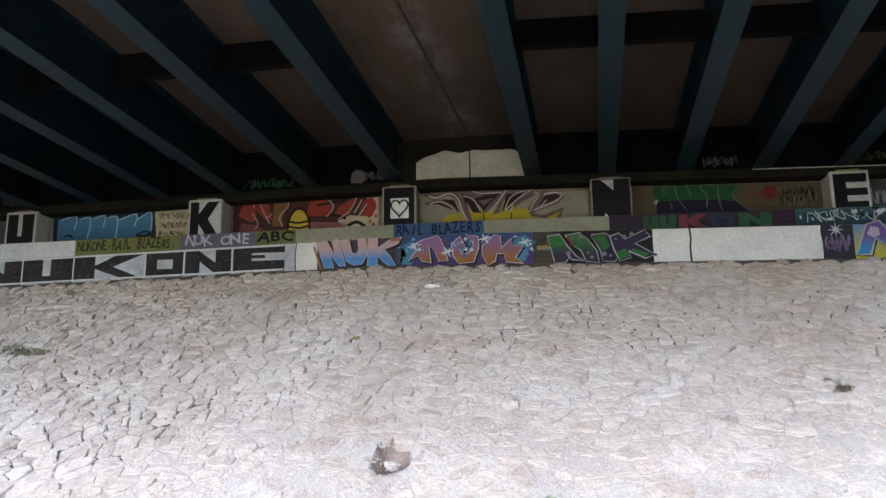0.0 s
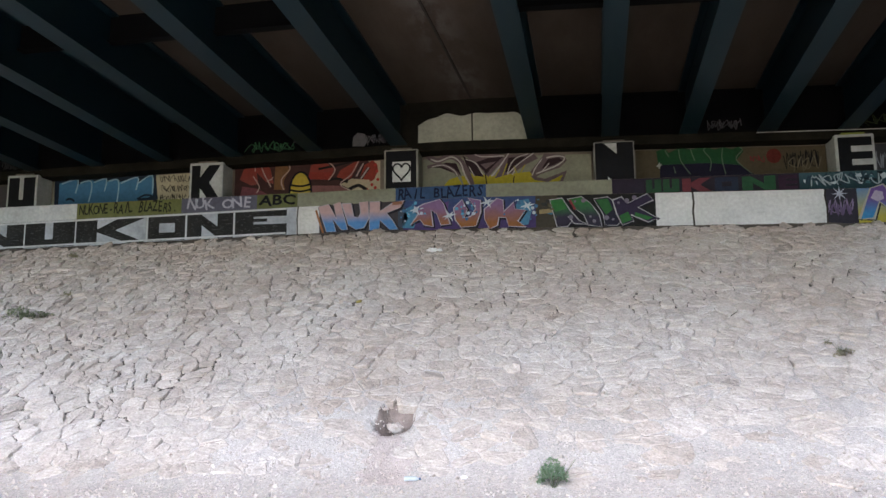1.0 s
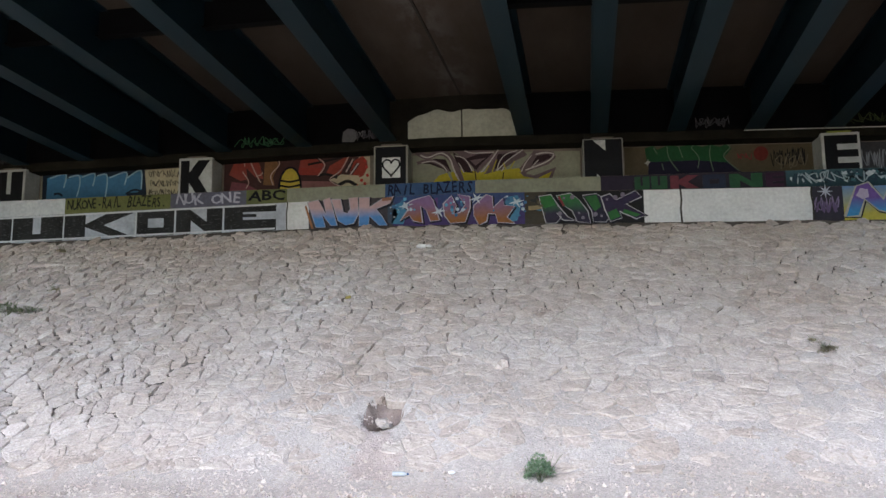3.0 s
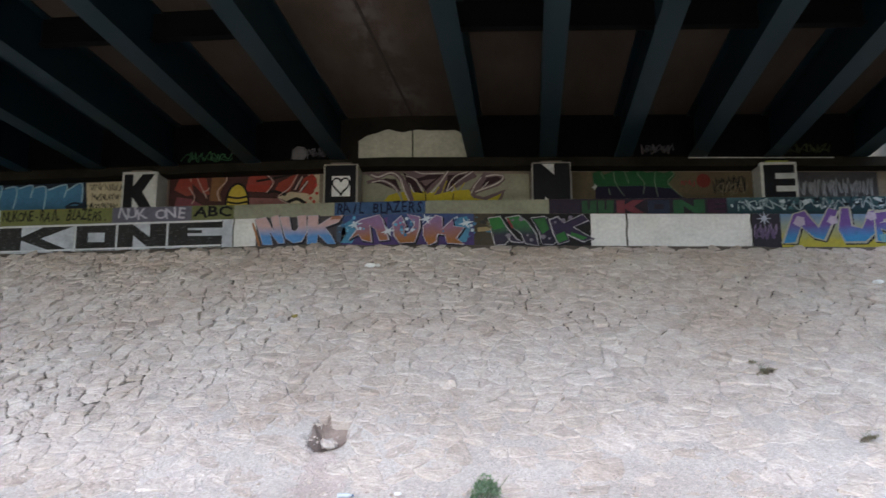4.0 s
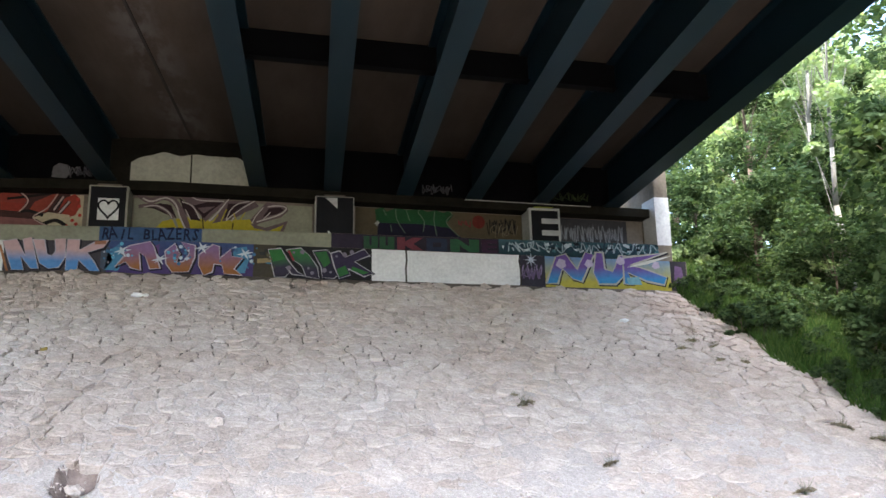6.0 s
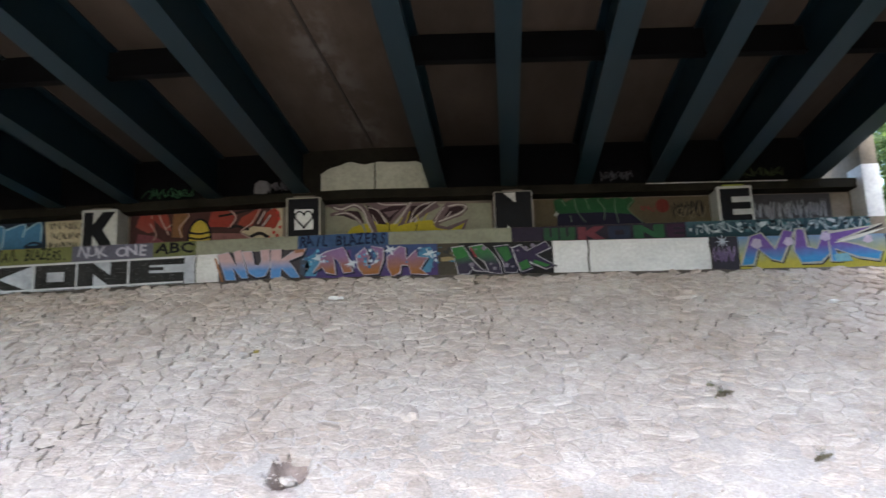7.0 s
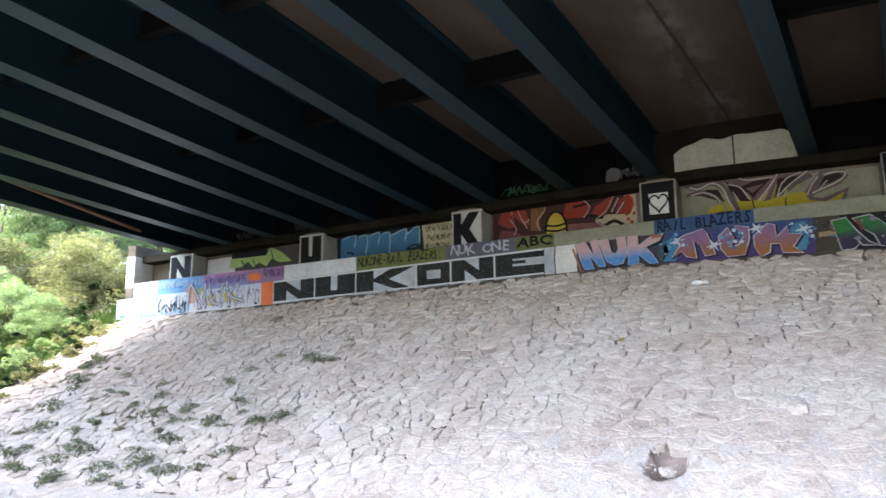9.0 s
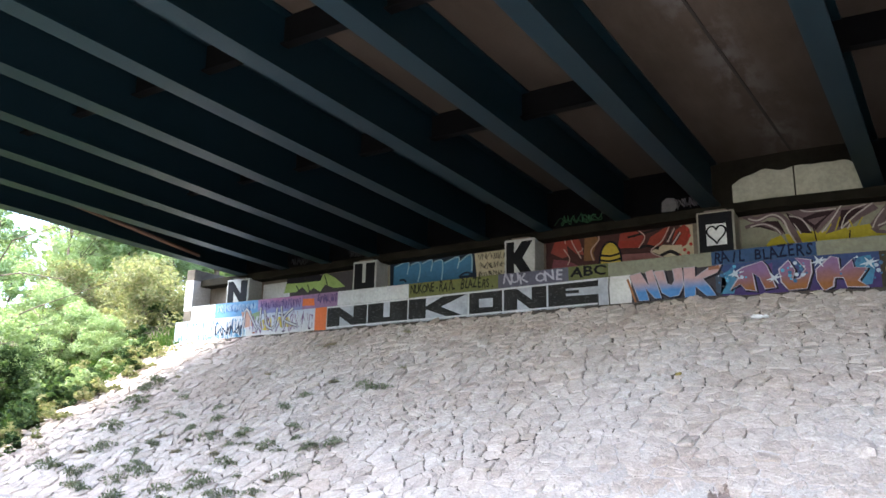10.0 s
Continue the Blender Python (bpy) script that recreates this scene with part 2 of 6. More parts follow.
# ---- ground ----
def build_ground():
    xs = np.concatenate([np.array([-900, -500, -250, -120, -80, -60, -50, -42, -36, -32, -29, -27]), np.arange(-26, 13.01, 0.2), np.array([14, 16, 18, 21, 25, 30, 36, 44, 60, 90, 150, 300, 600, 900])])
    xs = np.unique(np.round(np.concatenate([xs, np.arange(-3.12, -1.8, 0.06), *[np.arange(a - 0.2, a + 0.21, 0.08) for a, b in GAPS]]), 3))
    ys = np.concatenate([np.array([-900, -500, -200, -90, -50, -30, -18, -10, -5, -2, 0, 2, 4, 5.5, 6.5, 7.5]), np.arange(8, 21.6, 0.2), np.array([22, 23, 24, 25.5, 27.5, 30, 36, 45, 60, 100, 200, 450, 900])])
    ys = np.unique(np.round(np.concatenate([ys, np.arange(10.4, 12.7, 0.06), *[np.arange(b - 0.2, b + 0.21, 0.08) for a, b in GAPS]]), 3))
    verts, faces, mats = [], [], []
    for y in ys:
        for x in xs:
            wob = 0.02 * noise.noise((x * 0.7, y * 0.7, 3)) + 0.022 * noise.noise((x * 1.9, y * 1.9, 8)) + 0.008 * noise.noise((x * 6, y * 6, 18))
            high = min(1, max(0, (y - TOE - 1.5) / 8) + 0.3 * min(1, max(0, (-x - 4) / 3)) * min(1, max(0, y - TOE - 0.3)))
            z = ground_z(x, y) + wob - 0.014 - (0.07 * high if y < 20.6 else 0.0) * (0.6 + 0.9 * max(0, noise.noise((x * 0.4, y * 0.4, 12)) + 0.4))
            if x > 13.5 or x < -28:
                z += 0.25 * noise.noise((x * 0.15, y * 0.15, 5))
            r = math.hypot((x - PIT[0]) / 0.33, (y - PIT[1]) / 0.5) * (1 + 0.35 * noise.noise((x * 5, y * 5, 31)))
            if r < 1:
                z -= 0.36 * (1 - r ** 3)
            for a, b in GAPS:
                z -= 0.13 * max(0, 1 - (math.hypot(x - a, (y - b) * 1.2) / 0.24) ** 2)
            verts.append((x, y, z))
    w = len(xs)
    for j in range(len(ys) - 1):
        for i in range(w - 1):
            faces.append((j * w + i, j * w + i + 1, (j + 1) * w + i + 1, (j + 1) * w + i))
            mx, my = (xs[i] + xs[i + 1]) / 2, (ys[j] + ys[j + 1]) / 2
            edge = 0.5 * noise.noise((mx * 0.6, my * 0.6, 2))
            pit = math.hypot((mx - PIT[0]) / 0.3, (my - PIT[1]) / 0.48) < 1 + 0.3 * noise.noise((mx * 6, my * 6, 4))
            fan = abs(mx - PIT[0] + 0.06 - (PIT[1] - my) * 0.16) < 0.2 + 0.10 * (PIT[1] - my) + 0.12 * noise.noise((mx * 5, my * 5, 9)) and 10.2 < my < PIT[1]
            gap = any(math.hypot(mx - a, my - b) < 0.1 for a, b in GAPS)
            mats.append(3 if pit else 4 if fan else 2 if gap else (2 if my > 15.4 + 1.6 * noise.noise((mx * 0.5, my * 0.5, 21)) + 0.06 * max(0, mx + 4) - 0.75 * min(5.5, max(0, -mx - 3.5)) else 0) if -25.0 + max(0, 19.5 - my) * 0.42 + edge < mx < 12.1 - max(0, 20 - my) * 0.03 + edge and my < 21.4 and (my > 4 or abs(mx) < 18) else 1)
    me = bpy.data.meshes.new("ground")
    me.from_pydata(verts, [], faces)
    for mat in (DIRT, SOIL, JOINT, RAW_SOIL, FAN_SOIL):
        me.materials.append(mat)
    me.polygons.foreach_set("material_index", mats)
    me.polygons.foreach_set("use_smooth", [True] * len(faces))
    return tagged(new("ground", me), "dusty gravelly dirt below a stone-paved embankment", "ground", kind="structure")


ground = build_ground()


# ---- abutment ----
def run_x(a, b, step=0.5):
    n = max(1, int(math.ceil((b - a) / step)))
    return [a + (b - a) * i / n for i in range(n + 1)]


def wall_strip(bm, a, b, y0, y1, low, high, step=0.5):
    """A wall along x whose foot and top follow two functions of x."""
    rows = []
    for x in run_x(a, b, step):
        rows.append([bm.verts.new(p) for p in ((x, y0, low(x)), (x, y1, low(x)), (x, y1, high(x)), (x, y0, high(x)))])
    for p, q in zip(rows, rows[1:]):
        for i in range(4):
            j = (i + 1) % 4
            bm.faces.new((p[j], p[i], q[i], q[j]))
    bm.faces.new(rows[0])
    bm.faces.new(rows[-1][::-1])


bm = bmesh.new()
wall_strip(bm, LEFT_END, RIGHT_END, WALL_Y, WALL_Y + 0.45, lambda x: wall_foot(x) - 0.6, front_top)
front_wall = tagged(part("wall_front", bm, CONCRETE), "low graffiti-covered concrete wall at the head of the slope", "wall", kind="structure")
bm = bmesh.new()
wall_strip(bm, -25.15, 12.0, STRIP_Y, UPPER_Y + 0.3, lambda x: front_top(x) - 0.5, strip_top)
shelf = tagged(part("wall_shelf", bm, CONCRETE), "concrete shelf upstand with painted bands", "wall", kind="structure")
bm = bmesh.new()
wall_strip(bm, -25.1, 11.95, UPPER_Y, UPPER_Y + 0.4, lambda x: strip_top(x) - 0.05, lambda x: ledge_low(x) + 0.1)
upper_wall = tagged(part("wall_upper", bm, CONCRETE), "concrete abutment wall recessed behind pillars, covered with graffiti", "wall", kind="structure")
bm = bmesh.new()
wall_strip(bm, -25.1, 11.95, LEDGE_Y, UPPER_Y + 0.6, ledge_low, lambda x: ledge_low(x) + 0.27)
ledge = tagged(part("bearing_ledge", bm, SHADED_CONCRETE), "concrete bearing ledge under the girders, darkened for their shade", "ledge", kind="structure")
for name, x0, x1, z1 in (("wall_end_left", -25.2, -24.75, 8.0), ("wall_end_right", 11.55, 12.02, 9.3)):
    bm = bmesh.new()
    box(bm, x0, x1, STRIP_Y - 0.03, 24.5, 5.7, z1, 0.02)
    cheek = tagged(part(name, bm, CONCRETE), "concrete end wall, lower half painted white", "wall", kind="structure")
    bm = bmesh.new()
    box(bm, x0 - 0.004, x1 + 0.004, STRIP_Y - 0.035, 22.6 if x0 < 0 else 21.9, 6.3 if x0 < 0 else 6.5, 7.55 if x0 < 0 else 8.02)
    part("white_paint", bm, paint(WHITE), cheek, "white masonry paint")


# ---- paint on walls: thin layers over one another ----
def plane_y(plane, layer):
    return plane - 0.004 * layer


def flat(points, plane, layer, thick=0.003):
    """A flat painted shape from (x, z) points, going round."""
    bm = bmesh.new()
    y = plane_y(plane, layer)
    vs = [bm.verts.new((x, y, z)) for x, z in points]
    f = bm.faces.new(vs)
    f.normal_update()
    if f.normal.y > 0:
        f.normal_flip()
    e = bmesh.ops.extrude_face_region(bm, geom=[f])
    bmesh.ops.translate(bm, vec=(0, thick, 0), verts=[v for v in e["geom"] if isinstance(v, bmesh.types.BMVert)])
    bmesh.ops.recalc_face_normals(bm, faces=bm.faces)
    return bm


def panel(name, parent, a, b, low, high, plane, mat, layer=1, label="", step=0.6, rag=0.0):
    """A painted field between two heights that follow the wall."""
    xs = run_x(a, b, step)
    top = [(x, high(x) + (rag * noise.noise((x * 3, 1, plane)) if rag else 0)) for x in xs]
    bot = [(x, low(x)) for x in xs]
    return part(name, flat(top + bot[::-1], plane, layer), mat, parent, label)


def ribbon(points, width, plane, layer):
    """A sprayed line along (x, z) points."""
    bm = bmesh.new()
    y = plane_y(plane, layer)
    pts = [Vector((p[0], 0, p[1])) for p in points]
    pairs = []
    for i, p in enumerate(pts):
        d = (pts[min(i + 1, len(pts) - 1)] - pts[max(i - 1, 0)]).normalized()
        s = Vector((-d.z, 0, d.x)) * (width / 2 if not callable(width) else width(i / (len(pts) - 1)) / 2)
        pairs.append([bm.verts.new((q.x, y - 0.002 * i / len(pts), q.z)) for q in (p + s, p - s)])
    for (a, b), (c, d) in zip(pairs, pairs[1:]):
        f = bm.faces.new((a, b, d, c))
    for f in bm.faces:
        f.normal_update()
        if f.normal.y > 0:
            f.normal_flip()
    return bm


def curve(points, n=8):
    """A smooth line through points (Catmull-Rom)."""
    p = [points[0], *points, points[-1]]
    out = []
    for i in range(1, len(p) - 2):
        for k in range(n):
            t = k / n
            out.append(tuple(0.5 * (2 * b + (c - a) * t + (2 * a - 5 * b + 4 * c - d) * t * t + (3 * b - a - 3 * c + d) * t ** 3) for a, b, c, d in zip(p[i - 1], p[i], p[i + 1], p[i + 2])))
    return out + [points[-1]]


BLOCK = {
    "N": [[(0, 0), (0, 1), (0.26, 1), (0.66, 0.46), (0.66, 1), (1, 1), (1, 0), (0.68, 0), (0.32, 0.52), (0.32, 0)]],
    "U": [[(0, 0), (0, 1), (0.40, 1), (0.40, 0.30), (0.56, 0.30), (0.56, 1), (1, 1), (1, 0)]],
    "K": [[(0, 0), (0, 1), (0.30, 1), (0.30, 0.66), (0.60, 1), (1, 1), (0.62, 0.5), (1, 0), (0.60, 0), (0.30, 0.36), (0.30, 0)]],
    "O": [[(0, 0), (0, 1), (0.3, 1), (0.3, 0)], [(0.72, 0), (0.72, 1), (1, 1), (1, 0)], [(0.3, 0.68), (0.3, 1), (0.72, 1), (0.72, 0.68)], [(0.3, 0), (0.3, 0.32), (0.72, 0.32), (0.72, 0)]],
    "E": [[(0, 0), (0, 1), (1, 1), (1, 0.76), (0.38, 0.76), (0.38, 0.60), (1, 0.60), (1, 0.40), (0.38, 0.40), (0.38, 0.24), (1, 0.24), (1, 0)]],
    "e": [[(0, 0), (0, 1), (1, 1), (1, 0.74), (0.36, 0.74), (0.36, 0.66), (0.62, 0.66), (0.62, 0.54), (0.36, 0.54), (0.36, 0.44), (1, 0.44), (1, 0)]],
    "k": [[(0, 0), (0, 1), (0.30, 1), (0.30, 0.58), (0.62, 1), (1, 1), (0.56, 0.52), (1, 0), (0.74, 0), (0.30, 0.46), (0.30, 0)]],
}


def block_letter(ch, parent, x0, x1, low, high, plane, mat, layer):
    bm = bmesh.new()
    for poly in BLOCK[ch]:
        one = flat([(x0 + (x1 - x0) * u, low + (high - low) * v) for u, v in poly], plane, layer)
        me = bpy.data.meshes.new("tmp")
        one.to_mesh(me)
        one.free()
        bm.from_mesh(me)
        bpy.data.meshes.remove(me)
    return part("painted_letter", bm, mat, parent)


def glyphs(text, x, z, size, plane, layer, fat=0.0, width=1.0, turn=0.0, shear=0.0):
    """Letters of the built-in font as a flat mesh; x, z: the middle of its foot."""
    cu = bpy.data.curves.new("letters", "FONT")
    cu.body, cu.size, cu.align_x, cu.offset, cu.resolution_u, cu.shear = text, size, "CENTER", fat, 2, shear
    cu.extrude = 0.0
    ob = bpy.data.objects.new("letters", cu)
    scene.collection.objects.link(ob)
    dg = bpy.context.evaluated_depsgraph_get()
    me = bpy.data.meshes.new_from_object(ob.evaluated_get(dg))
    bpy.data.objects.remove(ob)
    m = Matrix.Translation((x, plane_y(plane, layer), z)) @ Matrix.Rotation(radians(turn), 4, "Y") @ Matrix.Rotation(radians(90), 4, "X") @ Matrix.Diagonal((width, 1, 1, 1))
    me.transform(m)
    return me


def writing(text, parent, x0, x1, low, size, plane, layer, mat, fat=0.0):
    """Hand-sprayed words: each letter a little off in size and turn."""
    rnd = random.Random(len(text) * 7 + int(size * 100))
    bm = bmesh.new()
    w = (x1 - x0) / len(text)
    for i, ch in enumerate(text):
        if ch == " ":
            continue
        k = size * rnd.uniform(0.82, 1.08)
        me = glyphs(ch, x0 + w * (i + 0.5), low + rnd.uniform(-0.02, 0.03), k, plane, layer, fat, min(1.5, w / (k * 0.62)), rnd.uniform(-11, 11))
        bm.from_mesh(me)
        bpy.data.meshes.remove(me)
    return part("writing", bm, mat, parent)


def shards(parent, x0, x1, low, high, plane, layer, colours, n, seed, big=0.3):
    """Sharp painted flakes that break up a field."""
    rnd = random.Random(seed)
    for i in range(n):
        cx, cz = x0 + (x1 - x0) * rnd.random(), low + (high - low) * rnd.random()
        t0, r = rnd.uniform(0, math.tau), rnd.uniform(0.4, 1.0) * big
        pts = [(min(max(cx + r * rnd.uniform(0.3, 1.2) * math.cos(t0 + k * 1.57), x0), x1), min(max(cz + r * 0.6 * rnd.uniform(0.3, 1.2) * math.sin(t0 + k * 1.57), low), high)) for k in range(4)]
        part("paint_shard", flat(pts, plane, layer + i % 4), paint(rnd.choice(colours)), parent)


def scribble(parent, x0, x1, low, high, plane, layer, mat, n, width, seed, name="sprayed_mark"):
    """An unreadable tag: one sprayed line that runs up and down along the field."""
    rnd = random.Random(seed)
    w, pts = (x1 - x0) / n, []
    for i in range(n):
        cx = x0 + w * (i + 0.5)
        pts += [(cx + rnd.uniform(-0.9, 0.7) * w, low + (high - low) * rnd.uniform(0.0, 0.3)), (cx + rnd.uniform(-0.4, 0.9) * w, low + (high - low) * rnd.uniform(0.7, 1.0))]
        if rnd.random() < 0.4:
            pts.append((cx + rnd.uniform(-0.9, 0.9) * w, low + (high - low) * rnd.uniform(0.3, 0.7)))
    return part(name, ribbon(curve(pts, 4), width, plane, layer), mat, parent)


def shape(parent, points, mat, plane, layer, name="painted_shape"):
    return part(name, flat(points, plane, layer), mat, parent)


def spike(width):
    """A line that swells in its middle and runs out at both ends."""
    return lambda t: width * (1 - abs(2 * t - 1)) + 0.004


def line(parent, points, width, mat, plane, layer, name="sprayed_line"):
    return part(name, ribbon(curve(points, 4), width, plane, layer), mat, parent)


def dot(parent, x, z, r, mat, plane, layer):
    return part("paint_dot", flat([(x + r * math.cos(k * math.tau / 10), z + r * math.sin(k * math.tau / 10)) for k in range(10)], plane, layer), mat, parent)


def letter(parent, points, fill, edge, width, plane, layer):
    """One spray-can letter: a dark shade, a fill and an outline of uneven width."""
    ring = [*points, points[0], points[1]]
    part("letter_shade", ribbon([(x + 0.03, z - 0.03) for x, z in ring], 0.07, plane, layer), paint((0.014, 0.012, 0.02)), parent)
    shape(parent, points, fill, plane, layer + 1, "painted_letter")
    part("letter_outline", ribbon(ring, lambda t: width * (1 + 0.5 * math.sin(t * 23 + layer)), plane, layer + 2), edge, parent)


# front wall, panel by panel
def foot(x):
    return wall_foot(x) - 0.12


def ftop(x):
    return front_top(x) - 0.005


def front(a, b, mat, label, layer=1):
    return panel("painted_panel", front_wall, a, b, foot, ftop, WALL_Y, mat, layer, label)


# blue base lightened to stand in for daylight from the open left end
blue_tag = front(-25.48, -21.5, paint((0.56, 0.66, 0.74)), "pale blue panel of tangled white and blue strokes")
scribble(blue_tag, -25.3, -21.6, 5.02, 5.85, WALL_Y, 2, paint((0.05, 0.13, 0.24)), 64, 0.03, 3)
scribble(blue_tag, -25.3, -21.6, 5.02, 5.5, WALL_Y, 4, paint((0.10, 0.26, 0.42)), 48, 0.035, 8)
scribble(blue_tag, -25.3, -21.6, 5.02, 5.85, WALL_Y, 5, paint(WHITE), 56, 0.035, 4)
scribble(blue_tag, -23.2, -21.6, 5.15, 5.6, WALL_Y, 6, paint((0.03, 0.04, 0.07)), 9, 0.05, 9)
pale = front(-21.5, -18.15, fade((0.56, 0.54, 0.52), (0.40, 0.46, 0.58), 5.1, 6.0), "greyish panel with white outlined letters")
shards(pale, -21.4, -18.2, 5.15, 5.92, WALL_Y, 4, ((0.30, 0.10, 0.06), (0.10, 0.16, 0.30), (0.45, 0.45, 0.46), (0.06, 0.05, 0.08)), 16, 45, 0.14)
scribble(pale, -21.4, -18.2, 5.15, 5.9, WALL_Y, 3, paint((0.20, 0.13, 0.22)), 24, 0.03, 5)
scribble(pale, -21.4, -18.2, 5.15, 5.9, WALL_Y, 8, paint((0.50, 0.52, 0.55)), 20, 0.03, 6)
shape(pale, [(-21.82, 6.04), (-21.32, 6.06), (-21.10, 5.48), (-21.60, 5.42)], paint((0.46, 0.28, 0.22)), WALL_Y, 2, "painted_shape")
shape(pale, [(-20.86, 5.66), (-20.26, 5.72), (-20.18, 5.30), (-20.72, 5.28)], paint((0.50, 0.40, 0.05)), WALL_Y, 2, "painted_shape")
shape(pale, [(-20.02, 5.72), (-19.44, 5.78), (-19.20, 5.36), (-19.76, 5.34)], paint((0.50, 0.40, 0.05)), WALL_Y, 3, "painted_shape")
shape(pale, [(-21.34, 5.92), (-20.88, 6.02), (-20.68, 5.62), (-21.08, 5.48)], paint((0.24, 0.32, 0.18)), WALL_Y, 3, "painted_shape")
line(pale, [(-21.64, 5.40), (-21.52, 6.14), (-20.88, 5.34), (-20.78, 6.14)], 0.12, paint((0.07, 0.06, 0.10)), WALL_Y, 9, "sprayed_line")
line(pale, [(-21.64, 5.40), (-21.52, 6.14), (-20.88, 5.34), (-20.78, 6.14)], 0.07, paint((0.45, 0.46, 0.46)), WALL_Y, 11, "sprayed_line")
line(pale, [(-20.58, 6.04), (-20.42, 5.44), (-20.04, 5.38), (-19.96, 6.08)], 0.12, paint((0.07, 0.06, 0.10)), WALL_Y, 9, "sprayed_line")
line(pale, [(-20.58, 6.04), (-20.42, 5.44), (-20.04, 5.38), (-19.96, 6.08)], 0.07, paint((0.45, 0.46, 0.46)), WALL_Y, 11, "sprayed_line")
line(pale, [(-19.76, 6.12), (-19.60, 5.28)], 0.12, paint((0.07, 0.06, 0.10)), WALL_Y, 9, "sprayed_line")
line(pale, [(-19.76, 6.12), (-19.60, 5.28)], 0.07, paint((0.45, 0.46, 0.46)), WALL_Y, 11, "sprayed_line")
line(pale, [(-19.18, 6.02), (-19.62, 5.64), (-18.94, 5.36)], 0.12, paint((0.07, 0.06, 0.10)), WALL_Y, 9, "sprayed_line")
line(pale, [(-19.18, 6.02), (-19.62, 5.64), (-18.94, 5.36)], 0.07, paint((0.45, 0.46, 0.46)), WALL_Y, 11, "sprayed_line")
front(-18.15, -17.62, paint((0.62, 0.16, 0.05)), "orange painted strip")
SCUFFED_BLACK = material("scuffed_black_paint", scuffed_build, 0.6, bump=0.004, scale=22)
silver = front(-17.62, -7.28, paint(SILVER, 0.55, 0.6), "silver panel with six black block letters")
cells = ((-17.55, -15.86), (-15.78, -14.2), (-14.1, -11.92), (-11.8, -10.7), (-10.58, -9.22), (-9.1, -7.6))
for ch, (a, b) in zip("NUkONe", cells):
    m = (a + b) / 2
    block_letter(ch, silver, a - 0.03, b + 0.03, wall_foot(m) + 0.0, front_top(m) - 0.03, WALL_Y, SCUFFED_BLACK, 2)
for x in (-15.82, -14.15, -11.86, -10.64, -9.16):
    part("white_line", ribbon([(x, wall_foot(x)), (x, front_top(x) - 0.02)], 0.04, WALL_Y, 3), paint(WHITE), silver)
part("white_line", ribbon([(x, front_top(x) - 0.04) for x in run_x(-17.6, -7.6, 1.0)], 0.05, WALL_Y, 3), paint(WHITE), silver)
part("white_line", ribbon([(x, wall_foot(x) + 0.04) for x in run_x(-17.6, -7.6, 1.0)], 0.05, WALL_Y, 3), paint(WHITE), silver)
front(-7.28, -6.6, paint((0.56, 0.56, 0.54)), "plain dirty white panel")
part("wall_crack", ribbon([(-7.24, foot(-7)), (-7.26, 5.8), (-7.23, front_top(-7))], 0.035, WALL_Y, 3), DARK, front_wall)
pink = front(-6.6, -4.15, paint((0.05, 0.045, 0.05)), "dark panel with pink and blue bubble letters")
PINK_FILL = fade((0.07, 0.20, 0.42), (0.40, 0.27, 0.27), 5.62, 5.92)
PINK_EDGE = paint((0.34, 0.33, 0.37))
letter(pink, [(-6.64, 6.12), (-6.32, 6.18), (-6.08, 5.74), (-6.18, 6.18), (-5.98, 6.24), (-5.76, 5.42), (-5.94, 5.42), (-6.20, 5.74), (-6.10, 5.38), (-6.38, 5.38)], PINK_FILL, PINK_EDGE, 0.018, WALL_Y, 3)
letter(pink, [(-5.94, 6.18), (-5.66, 6.18), (-5.58, 5.80), (-5.46, 5.76), (-5.38, 5.88), (-5.42, 6.20), (-5.16, 6.22), (-5.14, 5.72), (-5.28, 5.46), (-5.52, 5.42), (-5.74, 5.56)], PINK_FILL, PINK_EDGE, 0.018, WALL_Y, 6)
letter(pink, [(-5.12, 6.20), (-4.82, 6.20), (-4.82, 5.92), (-4.46, 6.14), (-4.12, 6.20), (-4.24, 6.00), (-4.62, 5.86), (-4.44, 5.62), (-4.30, 5.38), (-4.54, 5.38), (-4.82, 5.66), (-4.84, 5.40), (-5.12, 5.38)], PINK_FILL, PINK_EDGE, 0.018, WALL_Y, 9)
line(pink, [(-6.70, 6.02), (-6.48, 5.34)], 0.06, paint((0.26, 0.12, 0.05)), WALL_Y, 3, "sprayed_line")
line(pink, [(-4.46, 6.12), (-4.18, 6.14)], 0.09, paint((0.26, 0.12, 0.07)), WALL_Y, 12, "sprayed_line")
purple = front(-4.15, -0.45, fade((0.05, 0.03, 0.11), (0.035, 0.06, 0.15), 5.4, 6.1), "purple panel with orange and violet letters")
ORANGE_FILL = fade((0.24, 0.10, 0.03), (0.19, 0.11, 0.22), 5.5, 6.0)
LILAC_EDGE = paint((0.40, 0.37, 0.42))
STAR = paint((0.50, 0.57, 0.62))
shape(purple, [(-4.20, 5.42), (-4.12, 5.94), (-3.86, 6.08), (-3.68, 5.82), (-3.86, 5.40)], paint((0.06, 0.20, 0.32)), WALL_Y, 3, "painted_shape")
shape(purple, [(-1.04, 5.82), (-0.92, 6.08), (-0.64, 6.12), (-0.54, 5.84), (-0.66, 5.40), (-0.90, 5.38)], paint((0.06, 0.20, 0.32)), WALL_Y, 3, "painted_shape")
shape(purple, [(-4.30, 5.90), (-4.12, 6.04), (-3.98, 5.72), (-4.18, 5.42), (-4.30, 5.48)], paint((0.05, 0.07, 0.10)), WALL_Y, 3, "painted_shape")
